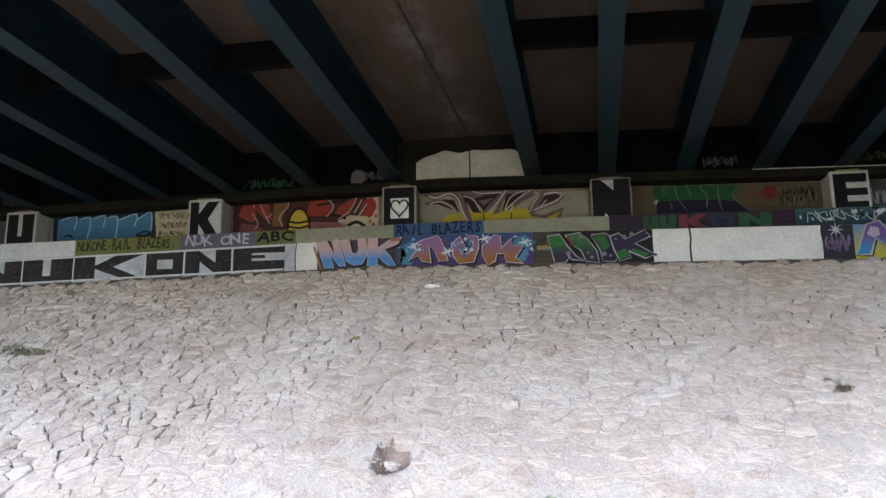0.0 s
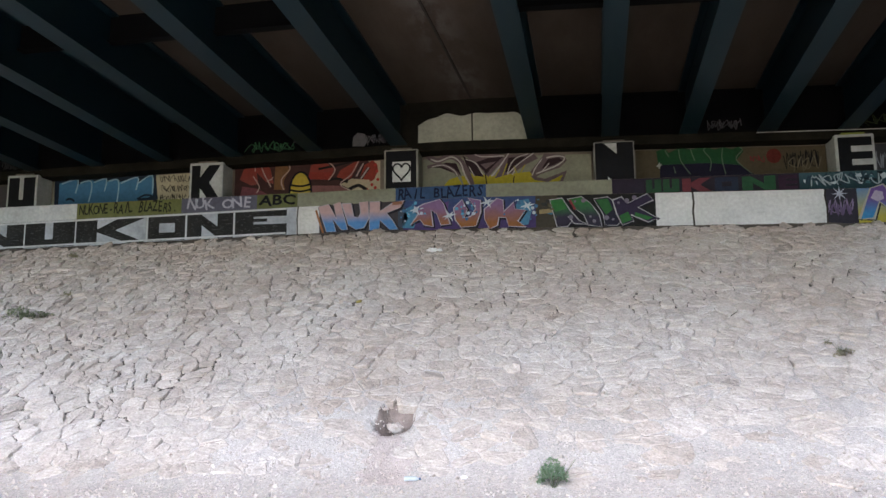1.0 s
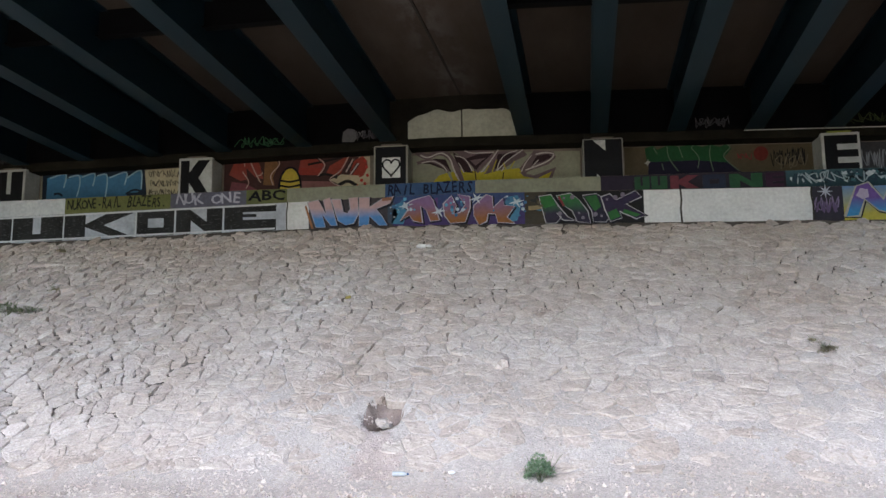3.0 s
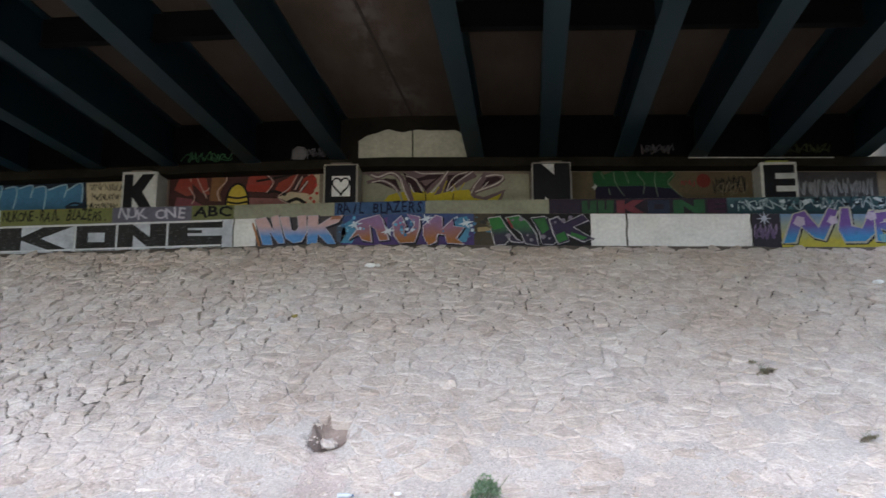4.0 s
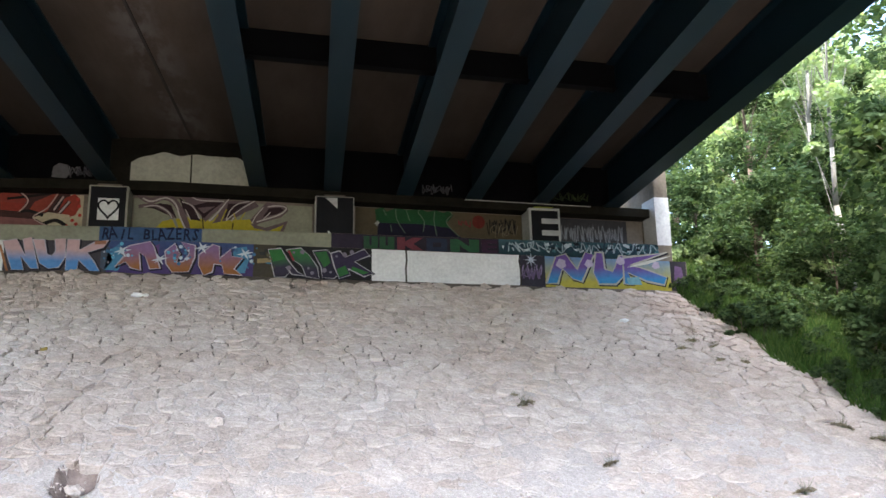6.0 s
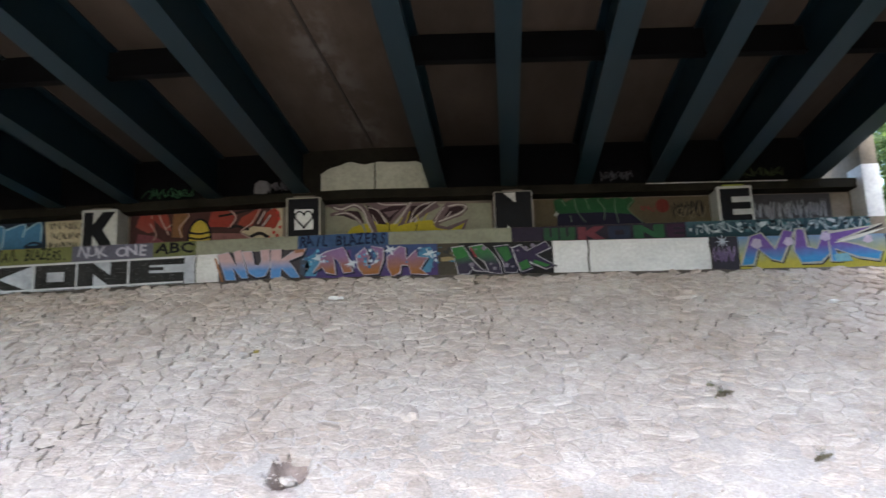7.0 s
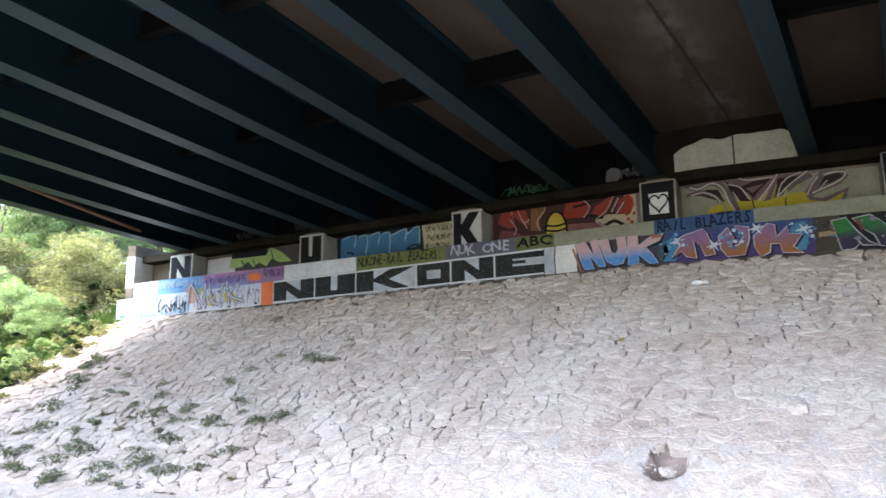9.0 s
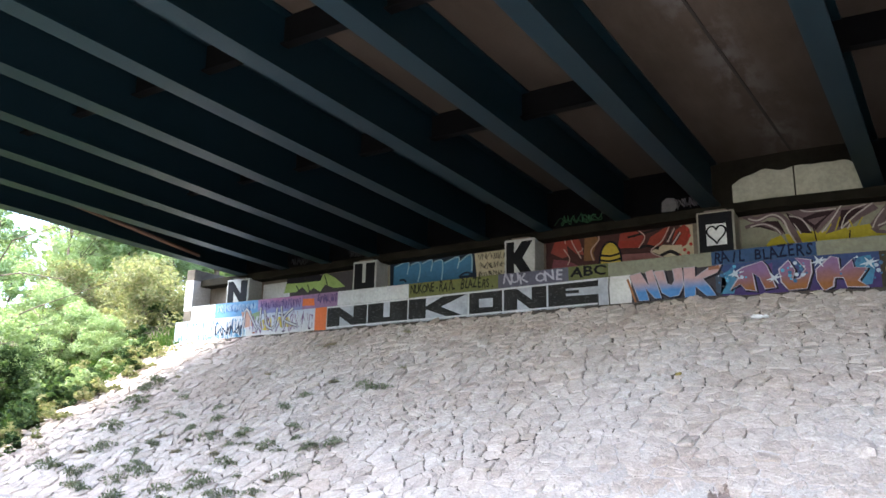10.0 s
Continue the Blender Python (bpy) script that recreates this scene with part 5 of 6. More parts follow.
# joint along the median bay
bm = bmesh.new()
JX = []
for y in (21.5, Y_NEAR):
    x = -2.25 + (y - 21.5) * JOINT_SKEW
    z = soffit(x, y) + DEPTH
    JX.append([bm.verts.new(p) for p in ((x - 0.03, y, z - 0.02), (x + 0.03, y, z - 0.02), (x + 0.03, y, z + 0.05), (x - 0.03, y, z + 0.05))])
for i in range(4):
    j = (i + 1) % 4
    bm.faces.new((JX[0][i], JX[0][j], JX[1][j], JX[1][i]))
bm.faces.new(JX[0][::-1]), bm.faces.new(JX[1])
bmesh.ops.recalc_face_normals(bm, faces=bm.faces)
tagged(part("deck_joint", bm, DARK), "dark open joint along the deck soffit", "joint", kind="structure")

# cable along the ledge
bm = bmesh.new()
for a, b in zip(run_x(5.6, 9.6, 0.5), run_x(5.6, 9.6, 0.5)[1:]):
    tube(bm, (a, 21.43, ledge_low(a) + 0.235), (b, 21.43, ledge_low(b) + 0.235), 0.012, 0.012, 6)
tagged(part("cable", bm, paint((0.5, 0.5, 0.46))), "thin pale cable fixed along the ledge", "cable")

# rusty brace by the outer girder
bm = bmesh.new()
tube(bm, (-21.3, 12.9, soffit(-21, 12.9) + 0.25), (-22.4, 19.2, soffit(-22, 19.2) + 0.25), 0.07, 0.07, 8)
tagged(part("diagonal_brace", bm, RUST), "rusty brown diagonal steel brace between girders", "brace")

# ---- plants ----
def leaf_mesh(name, centres, size, mat, rnd, flatness=0.4, shape=2.0):
    """Many small pointed leaves at the given places, as one mesh."""
    n = len(centres)
    c = np.asarray(centres)
    a = rnd.normal(size=(n, 3))
    a[:, 2] *= flatness
    a /= np.linalg.norm(a, axis=1)[:, None]
    b = np.cross(a, rnd.normal(size=(n, 3)))
    b /= np.linalg.norm(b, axis=1)[:, None]
    s = size * rnd.uniform(0.6, 1.4, (n, 1))
    v = np.stack([c - a * s, c + b * s / shape, c + a * s, c - b * s / shape], 1).reshape(-1, 3)
    me = bpy.data.meshes.new(name)
    me.from_pydata(v.tolist(), [], np.arange(4 * n).reshape(-1, 4).tolist())
    me.materials.append(mat)
    return me


def clump_points(rnd, clumps, per, spread):
    """Leaf places on the shells of uneven clumps (x, y, z, radius)."""
    out = []
    for x, y, z, r in clumps:
        d = rnd.normal(size=(per, 3))
        d /= np.linalg.norm(d, axis=1)[:, None]
        k = r * rnd.uniform(spread, 1.0, (per, 1)) ** 0.6
        out.append(np.array([x, y, z]) + d * k * [1, 1, 0.75])
    return np.concatenate(out)


def crown(seed, height, width, low, n, per, leaf_size, mat):
    rnd = np.random.default_rng(seed)
    clumps = []
    for _ in range(n):
        t = rnd.uniform(0, 1)
        r = width * (0.35 + 0.65 * math.sin(math.pi * min(1, 0.18 + 0.8 * t))) * rnd.uniform(0.2, 1.0)
        a = rnd.uniform(0, math.tau)
        clumps.append((r * math.cos(a), r * math.sin(a), low + (height - low) * t, width * rnd.uniform(0.14, 0.32)))
    return clumps, leaf_mesh("crown", clump_points(rnd, clumps, per, 0.3), leaf_size, mat, rnd)


def trunk_mesh(seed, height, radius, clumps, mat):
    rnd = random.Random(seed)
    bm = bmesh.new()
    p, n = Vector((0, 0, -0.3)), 6
    pts = [p]
    for i in range(n):
        p = p + Vector((rnd.uniform(-0.05, 0.05) * height / n * 2, rnd.uniform(-0.05, 0.05) * height / n * 2, height * 0.92 / n))
        pts.append(p)
    for i in range(n):
        tube(bm, pts[i], pts[i + 1], radius * (1 - i / n * 0.85), radius * (1 - (i + 1) / n * 0.85), 8)
    for c in clumps[::2]:
        z = max(height * 0.15, c[2] * 0.72)
        k = min(n - 1, int(z / (height * 0.92) * n))
        tube(bm, pts[k], (c[0], c[1], c[2]), radius * 0.2, radius * 0.04, 5)
    return mesh_of(bm, mat, "trunk", True)


def make_tree(kind, seed, height, width, low, n, per, leaf_size, leaf_mat, bark, radius, label, category, group):
    clumps, cm = crown(seed, height, width, low, n, per, leaf_size, leaf_mat)
    ob = thing(kind, (0, 0, -500), label, category, group)
    part("trunk", trunk_mesh(seed, height, radius, clumps, bark), None, ob)
    part("crown", cm, None, ob)
    return ob


kinds = {
    "tree": make_tree("tree", 11, 11, 3.2, 2.5, 60, 225, 0.10, LEAF, BARK, 0.16, "leafy green tree with a dense uneven crown", "tree", "trees on the bank"),
    "light": make_tree("tree", 12, 12, 3.0, 3.0, 64, 300, 0.075, LEAF_LIGHT, BARK, 0.13, "light green tree with an airy crown", "tree", "trees on the bank"),
    "birch": make_tree("birch_tree", 13, 13, 2.2, 4.0, 26, 200, 0.11, LEAF_LIGHT, BIRCH, 0.13, "slender pale-barked tree with sparse light leaves", "tree", "trees on the bank"),
    "bush": make_tree("bush", 14, 3.2, 1.9, 0.2, 36, 220, 0.07, LEAF, BARK, 0.05, "dense dark green bush on the bank", "bush", "bushes on the bank"),
    "light_bush": make_tree("bush", 15, 3.0, 2.0, 0.2, 44, 300, 0.055, LEAF_LIGHT, BARK, 0.05, "bright green bush on the bank", "bush", "bushes on the bank"),
    "shrub": make_tree("shrub", 17, 1.0, 0.7, 0.05, 14, 48, 0.075, LEAF, BARK, 0.02, "low dark green shrub in the grass", "shrub", "shrubs on the bank"),
    "light_shrub": make_tree("shrub", 18, 0.9, 0.75, 0.05, 14, 48, 0.075, LEAF_LIGHT, BARK, 0.02, "low bright green shrub in the grass", "shrub", "shrubs on the bank"),
    "grey_shrub": make_tree("shrub", 19, 0.8, 0.8, 0.05, 14, 48, 0.075, LEAF_GREY, BARK, 0.02, "low grey-green shrub in the grass", "shrub", "shrubs on the bank"),
    "far": make_tree("tree", 20, 13, 4.2, 1.5, 70, 150, 0.17, LEAF_LIGHT, BARK, 0.16, "far light green tree in full leaf", "tree", "far trees"),
    "far_dark": make_tree("tree", 21, 13, 4.2, 1.5, 50, 92, 0.24, LEAF, BARK, 0.16, "far dark green tree in full leaf", "tree", "far trees"),
    "grey_bush": make_tree("bush", 16, 2.6, 2.2, 0.1, 36, 220, 0.065, LEAF_GREY, BARK, 0.05, "greyish green scrub on the bank", "bush", "bushes on the bank"),
}


def plant(kind, x, y, scale, turn, dz=0.0):
    src = kinds[kind]
    ob = copy_thing(src, pose(x, y, ground_z(x, y) + dz - 0.05, 0, 0, turn))
    ob.scale = (scale, scale, scale)
    return ob


rnd = random.Random(77)
# right bank
for kind, x, y, s in (("bush", 15.2, 21.5, 1.1), ("bush", 15.6, 18.6, 1.0), ("tree", 17.5, 24.5, 0.8), ("bush", 17.2, 16.0, 1.15), ("tree", 19.5, 19.5, 0.75), ("light", 21.0, 26.0, 0.75), ("bush", 18.2, 21.8, 1.5), ("bush", 14.9, 24.5, 1.2),
                      ("birch", 22.5, 20.5, 1.0), ("light", 24.5, 22.5, 0.9), ("light", 26.0, 17.5, 0.8), ("bush", 21.0, 16.0, 1.3), ("tree", 23.5, 29.0, 1.0), ("light", 29.0, 26.0, 1.1), ("bush", 18.6, 13.2, 1.1), ("tree", 27.0, 13.0, 0.8),
                      ("light", 32.0, 20.0, 1.0), ("bush", 24.0, 14.5, 1.4), ("birch", 26.5, 24.0, 1.1), ("light", 18.0, 31.0, 0.9), ("tree", 33.0, 32.0, 1.2), ("bush", 22.0, 11.0, 1.2), ("light", 38.0, 25.0, 1.2), ("tree", 36.0, 14.0, 1.0)):
    plant(kind, x, y, s, rnd.uniform(0, 360))
# trees added mostly out of view, to shade the open sides of the bridge
for kind, x, y, s in (("tree", 15.5, 9.5, 0.9), ("tree", 15.2, 11.6, 1.05), ("tree", 19.0, 10.5, 1.25), ("tree", 14.2, 8.6, 0.9), ("tree", 16.5, 5.0, 1.0), ("tree", 14.4, 5.2, 0.95), ("tree", 16.0, 13.5, 1.15), ("tree", 13.7, 10.3, 1.05), ("tree", 13.6, 6.9, 1.1), ("light", -29.5, 8.0, 0.9), ("tree", -30.5, 3.5, 1.0), ("tree", -31.0, -2.0, 1.1), ("tree", -37.0, 6.0, 1.1)):
    plant(kind, x, y, s, rnd.uniform(0, 360))
# left bank
for kind, x, y, s in (("light_bush", -27.5, 19.2, 0.6), ("grey_bush", -29.5, 22.5, 1.1), ("grey_bush", -32.0, 24.5, 1.2), ("light_bush", -30.0, 19.5, 0.8), ("bush", -26.6, 14.6, 0.7), ("light_bush", -28.5, 15.6, 1.0), ("bush", -30.5, 13.0, 1.1), ("light", -34.0, 27.5, 0.7),
                      ("grey_bush", -35.5, 23.0, 1.3), ("light", -38.0, 24.0, 0.9), ("light", -37.0, 31.0, 0.8), ("light", -42.0, 28.0, 1.0), ("light", -44.0, 21.0, 1.0), ("birch", -36.5, 18.5, 0.9), ("light_bush", -34.0, 16.5, 1.2), ("light_bush", -33.0, 20.0, 1.1),
                      ("light", -48.0, 33.0, 1.2), ("light", -52.0, 26.0, 1.2), ("light", -40.0, 36.0, 1.1), ("light", -46.0, 15.0, 1.1), ("light", -31.5, 34.0, 0.8), ("light_bush", -39.0, 15.0, 1.3)):
    plant(kind, x, y, s, rnd.uniform(0, 360))
for _ in range(56):
    y = rnd.uniform(8.5, 27)
    x = 12.3 - max(0, 20 - y) * 0.05 + rnd.uniform(0.7, 9)
    plant(rnd.choice(("shrub", "shrub", "shrub", "light_shrub")), x, y, rnd.uniform(0.6, 1.5), rnd.uniform(0, 360), -0.1)
for _ in range(66):
    y = rnd.uniform(9.5, 28)
    x = -25.6 + max(0, 19.5 - y) * 0.36 - rnd.uniform(0.9, 9)
    plant(rnd.choice(("shrub", "light_shrub", "light_shrub", "grey_shrub") if y > 16.5 else ("shrub", "shrub", "light_shrub")), x, y, rnd.uniform(0.6, 1.5), rnd.uniform(0, 360), -0.1)
for i in range(20):
    a = radians(rnd.uniform(-78, -42))
    d = rnd.uniform(46, 85)
    plant("far", d * math.sin(a), d * math.cos(a), rnd.uniform(0.8, 1.3), rnd.uniform(0, 360), -2)
for i in range(22):
    a = radians(rnd.uniform(30, 66))
    d = rnd.uniform(36, 75)
    plant(rnd.choice(("far", "far", "far_dark")), d * math.sin(a), d * math.cos(a), rnd.uniform(0.8, 1.4), rnd.uniform(0, 360), -2)
# shrubs that creep over both edges of the paving
for i in range(36):
    y = rnd.uniform(10.0, 20.6)
    x = -25.3 + max(0, 19.5 - y) * 0.42 + rnd.uniform(-1.2, 0.5)
    plant("shrub" if y < 16 else rnd.choice(("light_shrub", "grey_shrub", "shrub")), x, y, rnd.uniform(0.35, 1.0), rnd.uniform(0, 360), -0.1)
for i in range(84):
    y = rnd.uniform(8.5, 20.6)
    x = 12.2 - max(0, 20 - y) * 0.03 + rnd.uniform(-0.45, 1.9)
    plant("shrub", x, y, rnd.uniform(0.35, 1.0), rnd.uniform(0, 360), -0.1)
for i in range(46):
    y = rnd.uniform(11.2, 20.2)
    x = -25.3 + max(0, 19.5 - y) * 0.42 + rnd.uniform(-0.4, 1.3)
    plant(rnd.choice(("shrub", "grey_shrub", "shrub")), x, y, rnd.uniform(0.35, 0.85), rnd.uniform(0, 360), -0.1)
plant("birch", 16.9, 19.4, 0.9, 40)
plant("birch", 19.2, 23.5, 1.0, 130)
for ob in kinds.values():
    for o in (*ob.children_recursive, ob):
        bpy.data.objects.remove(o)


def blades(name, places, height, mat, seed, label):
    r = np.random.default_rng(seed)
    p = np.asarray(places)
    n = len(p)
    a = r.uniform(0, math.tau, n)
    h = height * r.uniform(0.5, 1.4, n)
    w = 0.012 + 0.012 * r.uniform(size=n)
    side = np.stack([np.cos(a) * w, np.sin(a) * w, 0 * a], 1)
    lean = np.stack([r.normal(size=n) * 0.35 * h, r.normal(size=n) * 0.35 * h, h], 1)
    v = np.stack([p - side, p + side, p + lean * [0.5, 0.5, 0.65] + side * 0.7, p + lean, p + lean * [0.5, 0.5, 0.65] - side * 0.7], 1).reshape(-1, 3)
    me = bpy.data.meshes.new(name)
    i = np.arange(n) * 5
    me.from_pydata(v.tolist(), [], np.stack([i, i + 1, i + 2, i + 3, i + 4], 1).tolist())
    me.materials.append(mat)
    return tagged(new(name, me), label, "grass", kind="stuff")


g = np.random.default_rng(3)
right, left = [], []
while len(right) < 36000:
    x, y = 11.2 + abs(g.normal()) * 4.5, g.uniform(7, 26)
    if x > 11.75 - max(0, 20 - y) * 0.03 + 0.5 * noise.noise((x * 0.6, y * 0.6, 2)) and not (y > 20.8 and x < 12.5):
        right.append((x, y, ground_z(x, y) - 0.03))
while len(left) < 24000:
    x, y = -19.5 - abs(g.normal()) * 6, g.uniform(8, 26)
    if x < -25.2 + max(0, 19.5 - y) * 0.42 + 0.9 * noise.noise((x * 0.5, y * 0.5, 6)) and not (y > 20.8 and x > -25.7):
        left.append((x, y, ground_z(x, y) - 0.03))
blades("grass", right, 0.34, GRASS, 5, "lush green grass on the bank")
blades("grass", left, 0.26, GRASS, 6, "mixed green grass on the bank")


# ---- weeds on the paving ----
def weed(seed, mat, n, r, h, leaf_size=0.034):
    k = np.random.default_rng(seed)
    a, q = k.uniform(0, math.tau, n), np.sqrt(k.uniform(0, 1, n))
    lump = 0.75 + 0.25 * np.sin(3 * a + seed) * np.cos(5 * a)
    p = np.stack([q * np.cos(a) * r * lump, q * np.sin(a) * r * lump, np.sqrt(1 - 0.92 * q * q) * h * k.uniform(0.35, 1.05, n)], 1)
    return leaf_mesh("foliage", p, leaf_size, mat, k, 1.0, 3.0)


def weed_stems(seed, r, h):
    k = random.Random(seed)
    bm = bmesh.new()
    for _ in range(14):
        tube(bm, (0, 0, -0.04), (k.gauss(0, r * 0.5), k.gauss(0, r * 0.5), h * k.uniform(0.4, 0.9)), 0.004, 0.002, 4)
    return mesh_of(bm, WEED, "stems")


def weed_plant(label, leaves, stems, x, y, s, turn):
    ob = thing("weed", (x, y, ground_z(x, y)), label, "weed", "weeds between the stones")
    part("foliage", leaves, None, ob)
    part("stem_tuft", stems, None, ob)
    ob.scale, ob.rotation_euler = (s, s, s), (radians(-20), 0, radians(turn))
    return ob


W1, W2, W3 = weed(1, WEED, 250, 0.34, 0.22), weed(2, WEED, 210, 0.40, 0.17), weed(3, DEAD, 260, 0.28, 0.07)
S1 = weed_stems(4, 0.28, 0.3)
GREEN_WEED = leaf("fresh_weed", ((0.0, (0.09, 0.15, 0.095)), (1.0, (0.20, 0.27, 0.19))))
W4 = weed(5, GREEN_WEED, 900, 0.21, 0.27, 0.02)
weed_plant("fresh green weed growing at the foot of the slope", W4, S1, -0.1, 10.2, 1.25, 10)
for i, (x, y, s) in enumerate(((-11.8, 15.7, 1.3), (-11.3, 15.75, 0.9), (-10.57, 13.04, 1.0), (-13.63, 13.48, 0.95), (-12.33, 12.89, 1.0), (-14.45, 13.22, 1.1), (-13.58, 14.72, 0.9), (-12.31, 13.74, 0.9), (-12.74, 12.09, 1.1), (-10.71, 11.78, 1.0), (-12.55, 11.28, 1.3),
                              (-11.59, 11.12, 0.8), (-14.85, 11.66, 1.1), (-15.22, 11.32, 1.0), (-16.99, 11.43, 1.1), (-13.36, 11.13, 1.0), (-19.69, 15.05, 1.5), (-13.47, 15.41, 0.8), (-15.92, 14.78, 0.7), (-17.6, 12.6, 1.2), (-18.6, 13.6, 1.3), (-16.2, 12.5, 0.8), (-20.8, 16.6, 1.4), (-15.9, 10.9, 1.2), (-18.2, 11.6, 1.4), (-13.0, 10.7, 1.0), (-14.3, 10.6, 1.2))):
    weed_plant("dusty grey-green weed growing between paving stones", (W1, W2)[i % 2], S1, x, y, s, i * 47)
for i, (x, y, s) in enumerate(((-16.27, 16.96, 0.7), (-13.27, 16.27, 0.8), (-15.91, 19.16, 1.1), (-11.59, 17.0, 0.9), (-13.4, 19.9, 0.9), (9.98, 16.85, 0.8), (9.42, 16.42, 0.6), (10.34, 16.58, 0.6), (9.97, 15.79, 0.6), (10.55, 15.69, 0.6), (10.52, 12.78, 0.9), (10.91, 12.27, 0.9), (8.16, 10.86, 0.9), (5.4, 11.81, 0.7), (4.7, 13.83, 0.8), (4.62, 14.2, 0.4))):
    weed_plant("withered brown weed lying on the paving stones", W3, S1, x, y, s, i * 61)

rnd = random.Random(41)
for i in range(60):
    u = rnd.random() ** 1.4
    x, y = -21.0 + 11.5 * u, 10.4 + (2.0 + 5.0 * (1 - u)) * rnd.random()
    weed_plant("small dusty weed rooted in a joint of the paving", (W1, W2, W3)[i % 3], S1, x, y, rnd.uniform(0.35, 0.9), rnd.uniform(0, 360))

# a bare tree on the bank, its twigs reaching towards the bridge
bare = thing("bare_tree", (-33.0, 17.0, ground_z(-33.0, 17.0)), "leafless grey tree with long thin branches", "tree")
bm = bmesh.new()
pts = [(0, 0, -0.3), (0.2, 0.1, 2.2), (0.1, 0.3, 4.6), (0.5, 0.2, 7.0)]
for k in range(3):
    tube(bm, pts[k], pts[k + 1], 0.11 - 0.03 * k, 0.08 - 0.03 * k, 8)
part("trunk", bm, BARK, bare)
for base, tips in ((1, ((3.0, 0.6, 3.1), (5.0, 1.0, 3.6), (7.6, 1.1, 4.0))), (2, ((2.2, 0.4, 4.6), (4.6, 0.8, 4.2))), (2, ((1.6, 0.2, 6.0), (4.2, 0.4, 6.3), (6.4, 0.6, 5.6))), (1, ((2.4, 0.2, 2.2), (4.4, 0.4, 2.4)))):
    bm = bmesh.new()
    a, r = pts[base], 0.045
    for b in tips:
        tube(bm, a, b, r, r * 0.6, 6)
        for q in range(2):
            tube(bm, b, (b[0] + rnd.uniform(0.4, 1.2), b[1] + rnd.uniform(-0.3, 0.3), b[2] + rnd.uniform(-0.7, 0.6)), r * 0.35, 0.004, 4)
        a, r = b, r * 0.6
    part("branch", bm, BARK, bare)

# ---- litter ----
def paper(label, x, y, r, seed, mat):
    bm = bmesh.new()
    bmesh.ops.create_icosphere(bm, subdivisions=2, radius=r)
    for v in bm.verts:
        v.co *= 1 + 0.5 * noise.noise(v.co * (2.5 / r) + Vector((seed, 0, 0)))
        v.co.z *= 0.45
    ob = tagged(part("crumpled_paper", bm, mat), label, "litter", "litter on the slope")
    ob.location = (x, y, ground_z(x, y) + r * 0.3 + 0.03)
    return ob


PAPER = paint((1.0, 1.0, 0.99))
paper("crumpled white paper lying on the stones", -3.04, 19.1, 0.13, 1, PAPER)
paper("torn white paper beside another scrap", -2.86, 19.15, 0.08, 2, PAPER)
paper("white scrap lying near the bank", 8.84, 18.08, 0.11, 3, PAPER)
paper("pale scrap at the foot of the slope", -1.25, 10.33, 0.05, 4, PAPER)
bm = bmesh.new()
for r0, z0, r1, z1 in ((0.03, 0, 0.033, 0.008), (0.033, 0.008, 0.033, 0.115), (0.033, 0.115, 0.026, 0.13)):
    tube(bm, (0, 0, z0), (0, 0, z1), r0, r1, 14)
can = tagged(part("drink_can", bm, paint((0.36, 0.28, 0.08), 0.3)), "yellow drink can lying in a gap between stones", "can")
can.matrix_world = pose(-4.2, 16.1, ground_z(-4.2, 16.1) + 0.03, 80, 0, 60) @ Matrix.Scale(1.0, 4)
bottle = thing("plastic_bottle", (-2.03, 10.3, ground_z(-2.03, 10.3) + 0.03), "clear crushed plastic bottle with a blue cap", "bottle")
bm = bmesh.new()
for a, b, r0, r1 in ((0, 0.15, 0.034, 0.031), (0.15, 0.19, 0.031, 0.013)):
    tube(bm, (a, 0, 0), (b, 0, 0), r0, r1, 12)
part("body", bm, paint((0.5, 0.53, 0.54), 0.2), bottle)
bm = bmesh.new()
tube(bm, (0.19, 0, 0), (0.215, 0, 0), 0.015, 0.015, 10)
part("cap", bm, paint((0.05, 0.10, 0.2), 0.4), bottle)

# ---- stone paving ----
def cell(seeds, k, near, wide):
    """The outline of the ground nearer to one seed than to its neighbours, in (x, s); wide: how much narrower than tall."""
    px, ps = seeds[k]
    poly = [(px - 0.8, ps - 0.8), (px + 0.8, ps - 0.8), (px + 0.8, ps + 0.8), (px - 0.8, ps + 0.8)]
    for qx, qs in near:
        nx, ns = (qx - px) * wide, qs - ps
        c = (qx * qx - px * px) * wide * 0.5 + (qs * qs - ps * ps) * 0.5
        out = []
        for (ax, as_), (bx, bs) in zip(poly, poly[1:] + poly[:1]):
            da, db = nx * ax + ns * as_ - c, nx * bx + ns * bs - c
            if da <= 0:
                out.append((ax, as_))
            if da * db < 0:
                t = da / (da - db)
                out.append((ax + (bx - ax) * t, as_ + (bs - as_) * t))
        poly = out
    return poly


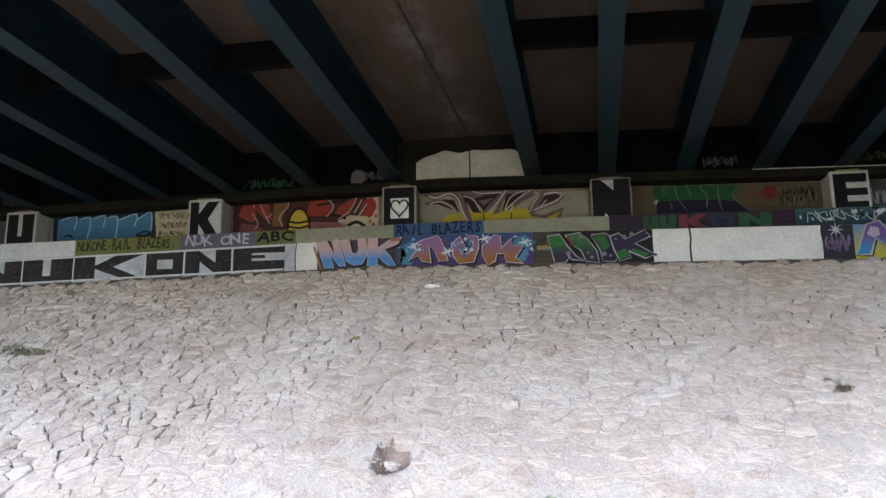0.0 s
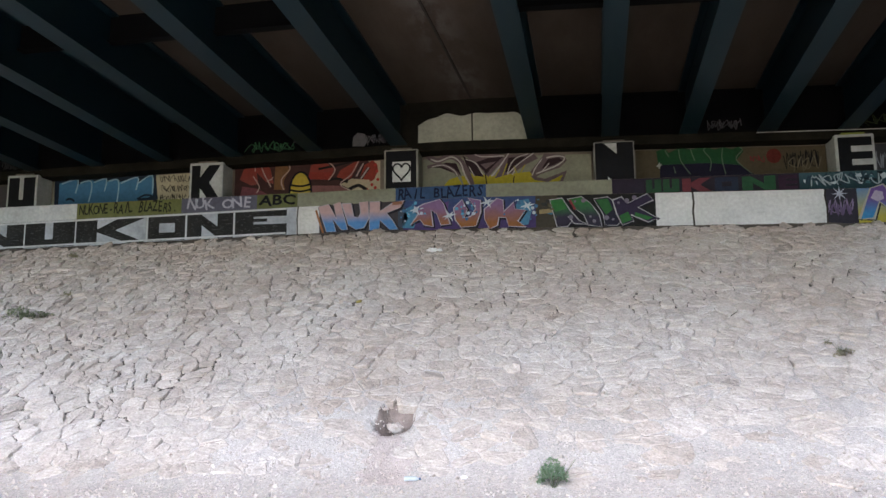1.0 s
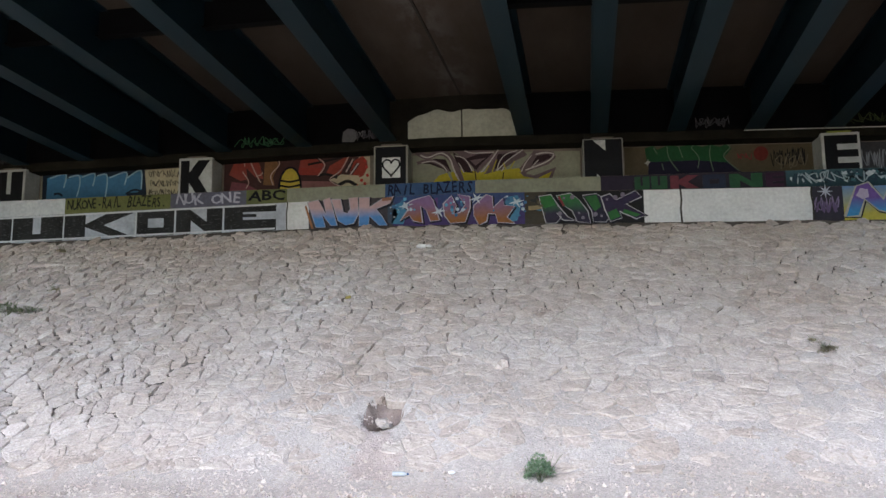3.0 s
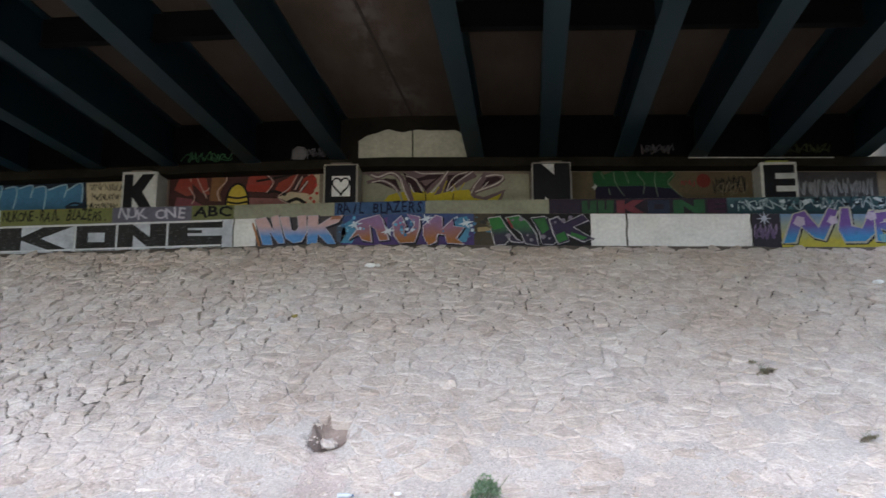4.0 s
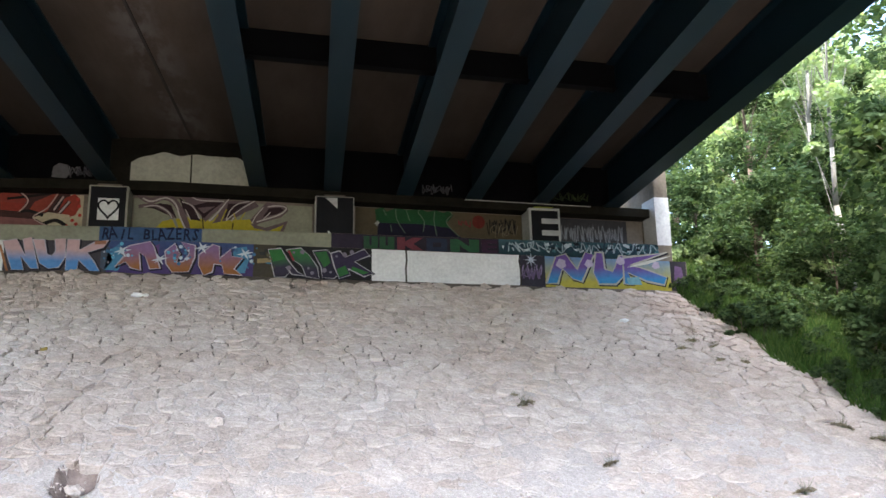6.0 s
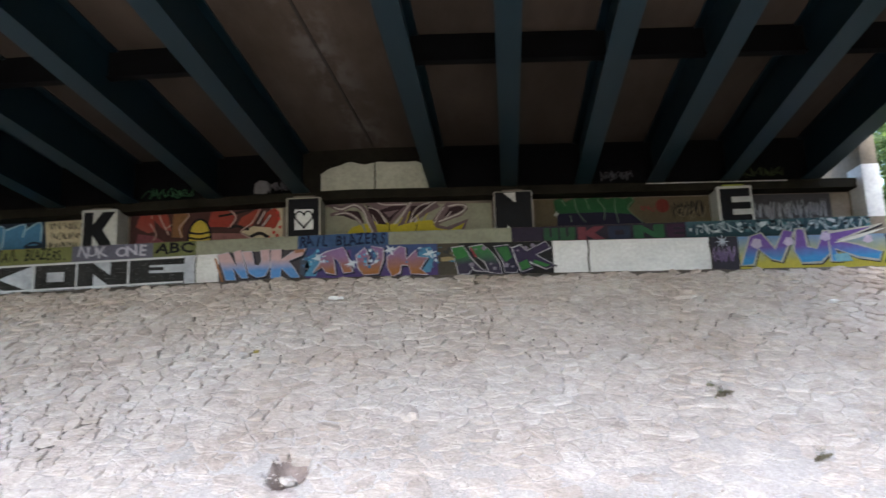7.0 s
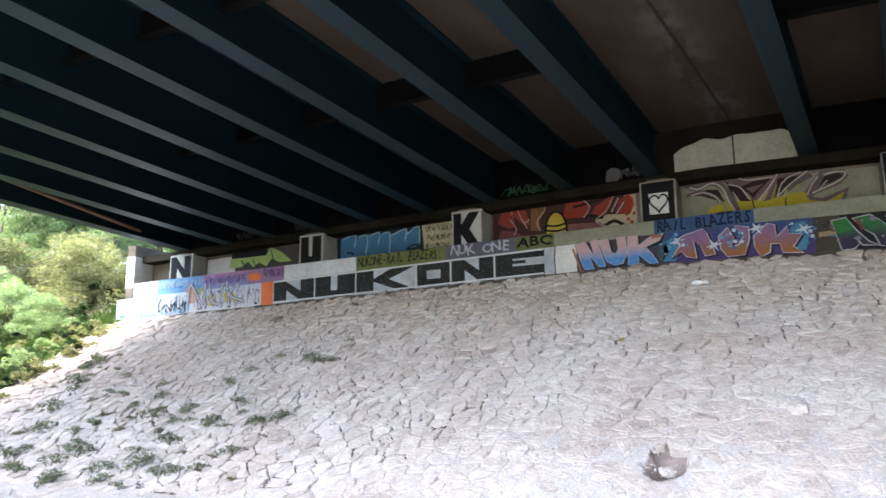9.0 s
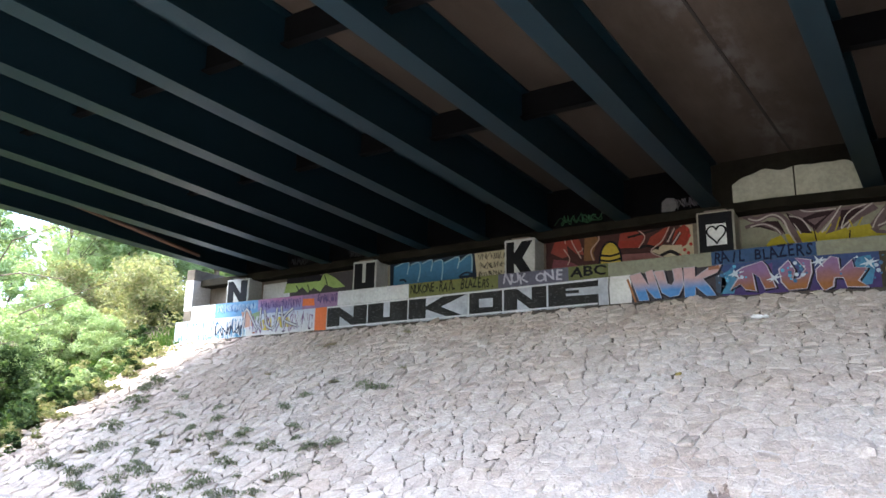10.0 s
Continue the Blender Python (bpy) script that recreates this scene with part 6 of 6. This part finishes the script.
def stone_outline(rnd, poly, gap):
    """Worn corners and broken edges for a cell, drawn in unevenly by the joint."""
    n = len(poly)
    cx, cs = sum(p[0] for p in poly) / n, sum(p[1] for p in poly) / n
    pts = []
    for i in range(n):
        (ax, as_), (bx, bs) = poly[i], poly[(i + 1) % n]
        d = math.hypot(bx - ax, bs - as_)
        if d < 0.04:
            continue
        for t in ((0.10, 0.37, 0.63, 0.90) if d > 0.3 else (0.15, 0.5, 0.85) if d > 0.15 else (0.3, 0.7)):
            pts.append((ax + (bx - ax) * t, as_ + (bs - as_) * t))
    out = []
    for x, s in pts:
        k = gap * max(0.05, rnd.gauss(0.8, 0.9)) / max(0.08, math.hypot(cx - x, cs - s))
        out.append((x + (cx - x) * k + rnd.uniform(-0.012, 0.012), s + (cs - s) * k + rnd.uniform(-0.010, 0.010)))
    return out


def stone_mesh_data(rnd, outline, run, up):
    """Broken top, chipped shoulder and sides of a stone on the slope."""
    cx, cs = sum(p[0] for p in outline) / len(outline), sum(p[1] for p in outline) / len(outline)
    tx, ts = rnd.gauss(0, 0.05), rnd.gauss(0, 0.06)
    rise = up + rnd.gauss(0, 0.007 + 0.35 * max(0, up))
    rings = []
    for shrink, h, rough in ((0.0, -0.16, 0.0), (0.0, -0.012, 0.008), (0.09, 0.0, 0.007), (0.5, 0.004, 0.010)):
        ring = []
        for x, s in outline:
            px, ps = x + (cx - x) * shrink, s + (cs - s) * shrink
            hh = rise + h + (0 if h < -0.1 else tx * (px - cx) + ts * (ps - cs) + rnd.uniform(-rough, rough))
            y = TOE + ps * run[0]
            ring.append((px, y - hh * run[1], ground_z(px, y) + hh * run[0]))
        rings.append(ring)
    n = len(outline)
    verts = [p for r in rings for p in r]
    faces = []
    for k in range(3):
        for i in range(n):
            j = (i + 1) % n
            faces.append((k * n + i, k * n + j, (k + 1) * n + j, (k + 1) * n + i))
    faces.append(tuple(range(3 * n, 4 * n)))
    return verts, faces


RUN = (math.cos(radians(26.6)), math.sin(radians(26.6)))
paving = thing("stone_paving", (0, 0, 0), "rough rubble stone paving on a steep embankment, dusty joints", "paving", kind="structure")
rnd = random.Random(19)
seeds, grid = [], {}
for row in range(39):
    x = -25.6 + rnd.uniform(0, 0.5)
    while x < 12.6:
        p = (x + rnd.uniform(-0.12, 0.12), row * 0.33 + rnd.uniform(-0.15, 0.15))
        grid.setdefault((int(p[0] // 1), int(p[1] // 1)), []).append(len(seeds))
        seeds.append(p)
        x += rnd.choice((0.18, 0.26, 0.32, 0.38, 0.46, 0.60)) * (0.86 if x < -4 else 1.0) * (1.4 if row < 6 else 1.0)
rest_v, rest_f, loose = [], [], 0
for k, (mx, s) in enumerate(seeds):
    y = TOE + s * RUN[0]
    edge = 0.5 * noise.noise((mx * 0.6, y * 0.6, 2))
    inside = -25.4 + max(0, 19.5 - y) * 0.40 + edge < mx < 12.1 - max(0, 20 - y) * 0.03 + edge
    if not inside or y > 20.8 or s < 0.1 or math.hypot((mx - PIT[0]) / 0.33, (y - PIT[1]) / 0.52) < 1 or any(math.hypot(mx - a, y - b) < 0.13 for a, b in GAPS) or (abs(mx - PIT[0] + 0.06 - (PIT[1] - y) * 0.16) < 0.24 and y < PIT[1]):
        continue
    around = [seeds[i] for a in (-1, 0, 1) for b in (-1, 0, 1) for i in grid.get((int(mx // 1) + a, int(s // 1) + b), ()) if i != k]
    high = min(1, max(0, (s - 0.8) / 9.5))
    bury = noise.noise((mx * 0.3, y * 0.3, 7))
    steep = min(1, max(0, (-mx - 3) / 8))
    up = -0.003 + 0.025 * high + 0.014 * bury + 0.007 * steep - 0.003 * (mx > -5 and s < 6)
    if s < 1.8 and mx > -5 and rnd.random() < 0.35 - 0.2 * s:
        continue
    outline = stone_outline(rnd, cell(seeds, k, around, 0.75 + 0.9 * steep + 0.25 * high), (0.006 + 0.020 * high + 0.004 * steep) * max(0.25, 1 + 1.1 * noise.noise((mx * 0.8, y * 0.8, 14))))
    if len(outline) < 5:
        continue
    v, f = stone_mesh_data(rnd, outline, RUN, up)
    if loose < 300 and -6.5 < mx < 6.5 and y < 13.4:
        me = bpy.data.meshes.new("stone")
        me.from_pydata(v, [], f)
        me.materials.append(STONE)
        part("stone", me, None, paving)
        loose += 1
    else:
        n = len(rest_v)
        rest_v += v
        rest_f += [tuple(i + n for i in q) for q in f]
me = bpy.data.meshes.new("stones")
me.from_pydata(rest_v, [], rest_f)
me.materials.append(STONE)
tagged(part("stones", me, None, paving), kind="stuff")

def loose_stone(x, y, dz, r, seed, label):
    bm = bmesh.new()
    bmesh.ops.create_icosphere(bm, subdivisions=2, radius=r)
    for v in bm.verts:
        v.co *= 1 + 0.45 * noise.noise(v.co * (1.6 / r) + Vector((seed, 0, 0)))
        v.co.y *= 0.7
        v.co.z *= 0.55
    ob = tagged(part("loose_stone", bm, STONE), label, "stone", "stones broken out of the paving")
    ob.location = (x, y, ground_z(x, y) + dz)
    ob.rotation_euler = (0.3, 0.2, seed)
    return ob


loose_stone(PIT[0] + 0.02, PIT[1] - 0.12, -0.14, 0.15, 1.0, "broken pale stone lying in a hole in the paving")
loose_stone(-4.5, 16.2, 0.03, 0.14, 4.0, "tilted stone standing proud beside a drink can")
loose_stone(-0.75, 13.42, -0.02, 0.24, 5.0, "reddish stone set in the paving")

# gravel and chips
gr = np.random.default_rng(8)
gv, gf = [], []
octa = np.array([(1, 0, 0), (-1, 0, 0), (0, 1, 0), (0, -1, 0), (0, 0, 1), (0, 0, -1)], float)
of = [(0, 2, 4), (2, 1, 4), (1, 3, 4), (3, 0, 4), (2, 0, 5), (1, 2, 5), (3, 1, 5), (0, 3, 5)]
for i in range(17000):
    if i < 8500:
        x, y = gr.uniform(-19, 11), TOE - 1.2 + abs(gr.normal()) * 1.6
    else:
        x, y = gr.uniform(-22, 11), gr.uniform(TOE, 20.5)
    r = gr.uniform(0.007, 0.024) * (1.8 if gr.random() < 0.08 else 1)
    p = octa * r * gr.uniform(0.6, 1.3, (6, 3)) + gr.normal(size=(6, 3)) * r * 0.15
    p += (x, y, ground_z(x, y) + r * 0.3 + (0.02 if y > 12 else -0.015))
    k = len(gv)
    gv += p.tolist()
    gf += [tuple(j + k for j in q) for q in of]
me = bpy.data.meshes.new("gravel")
me.from_pydata(gv, [], gf)
me.materials.append(STONE)
tagged(new("gravel", me), "loose pale gravel and stone chips", "gravel", kind="stuff")
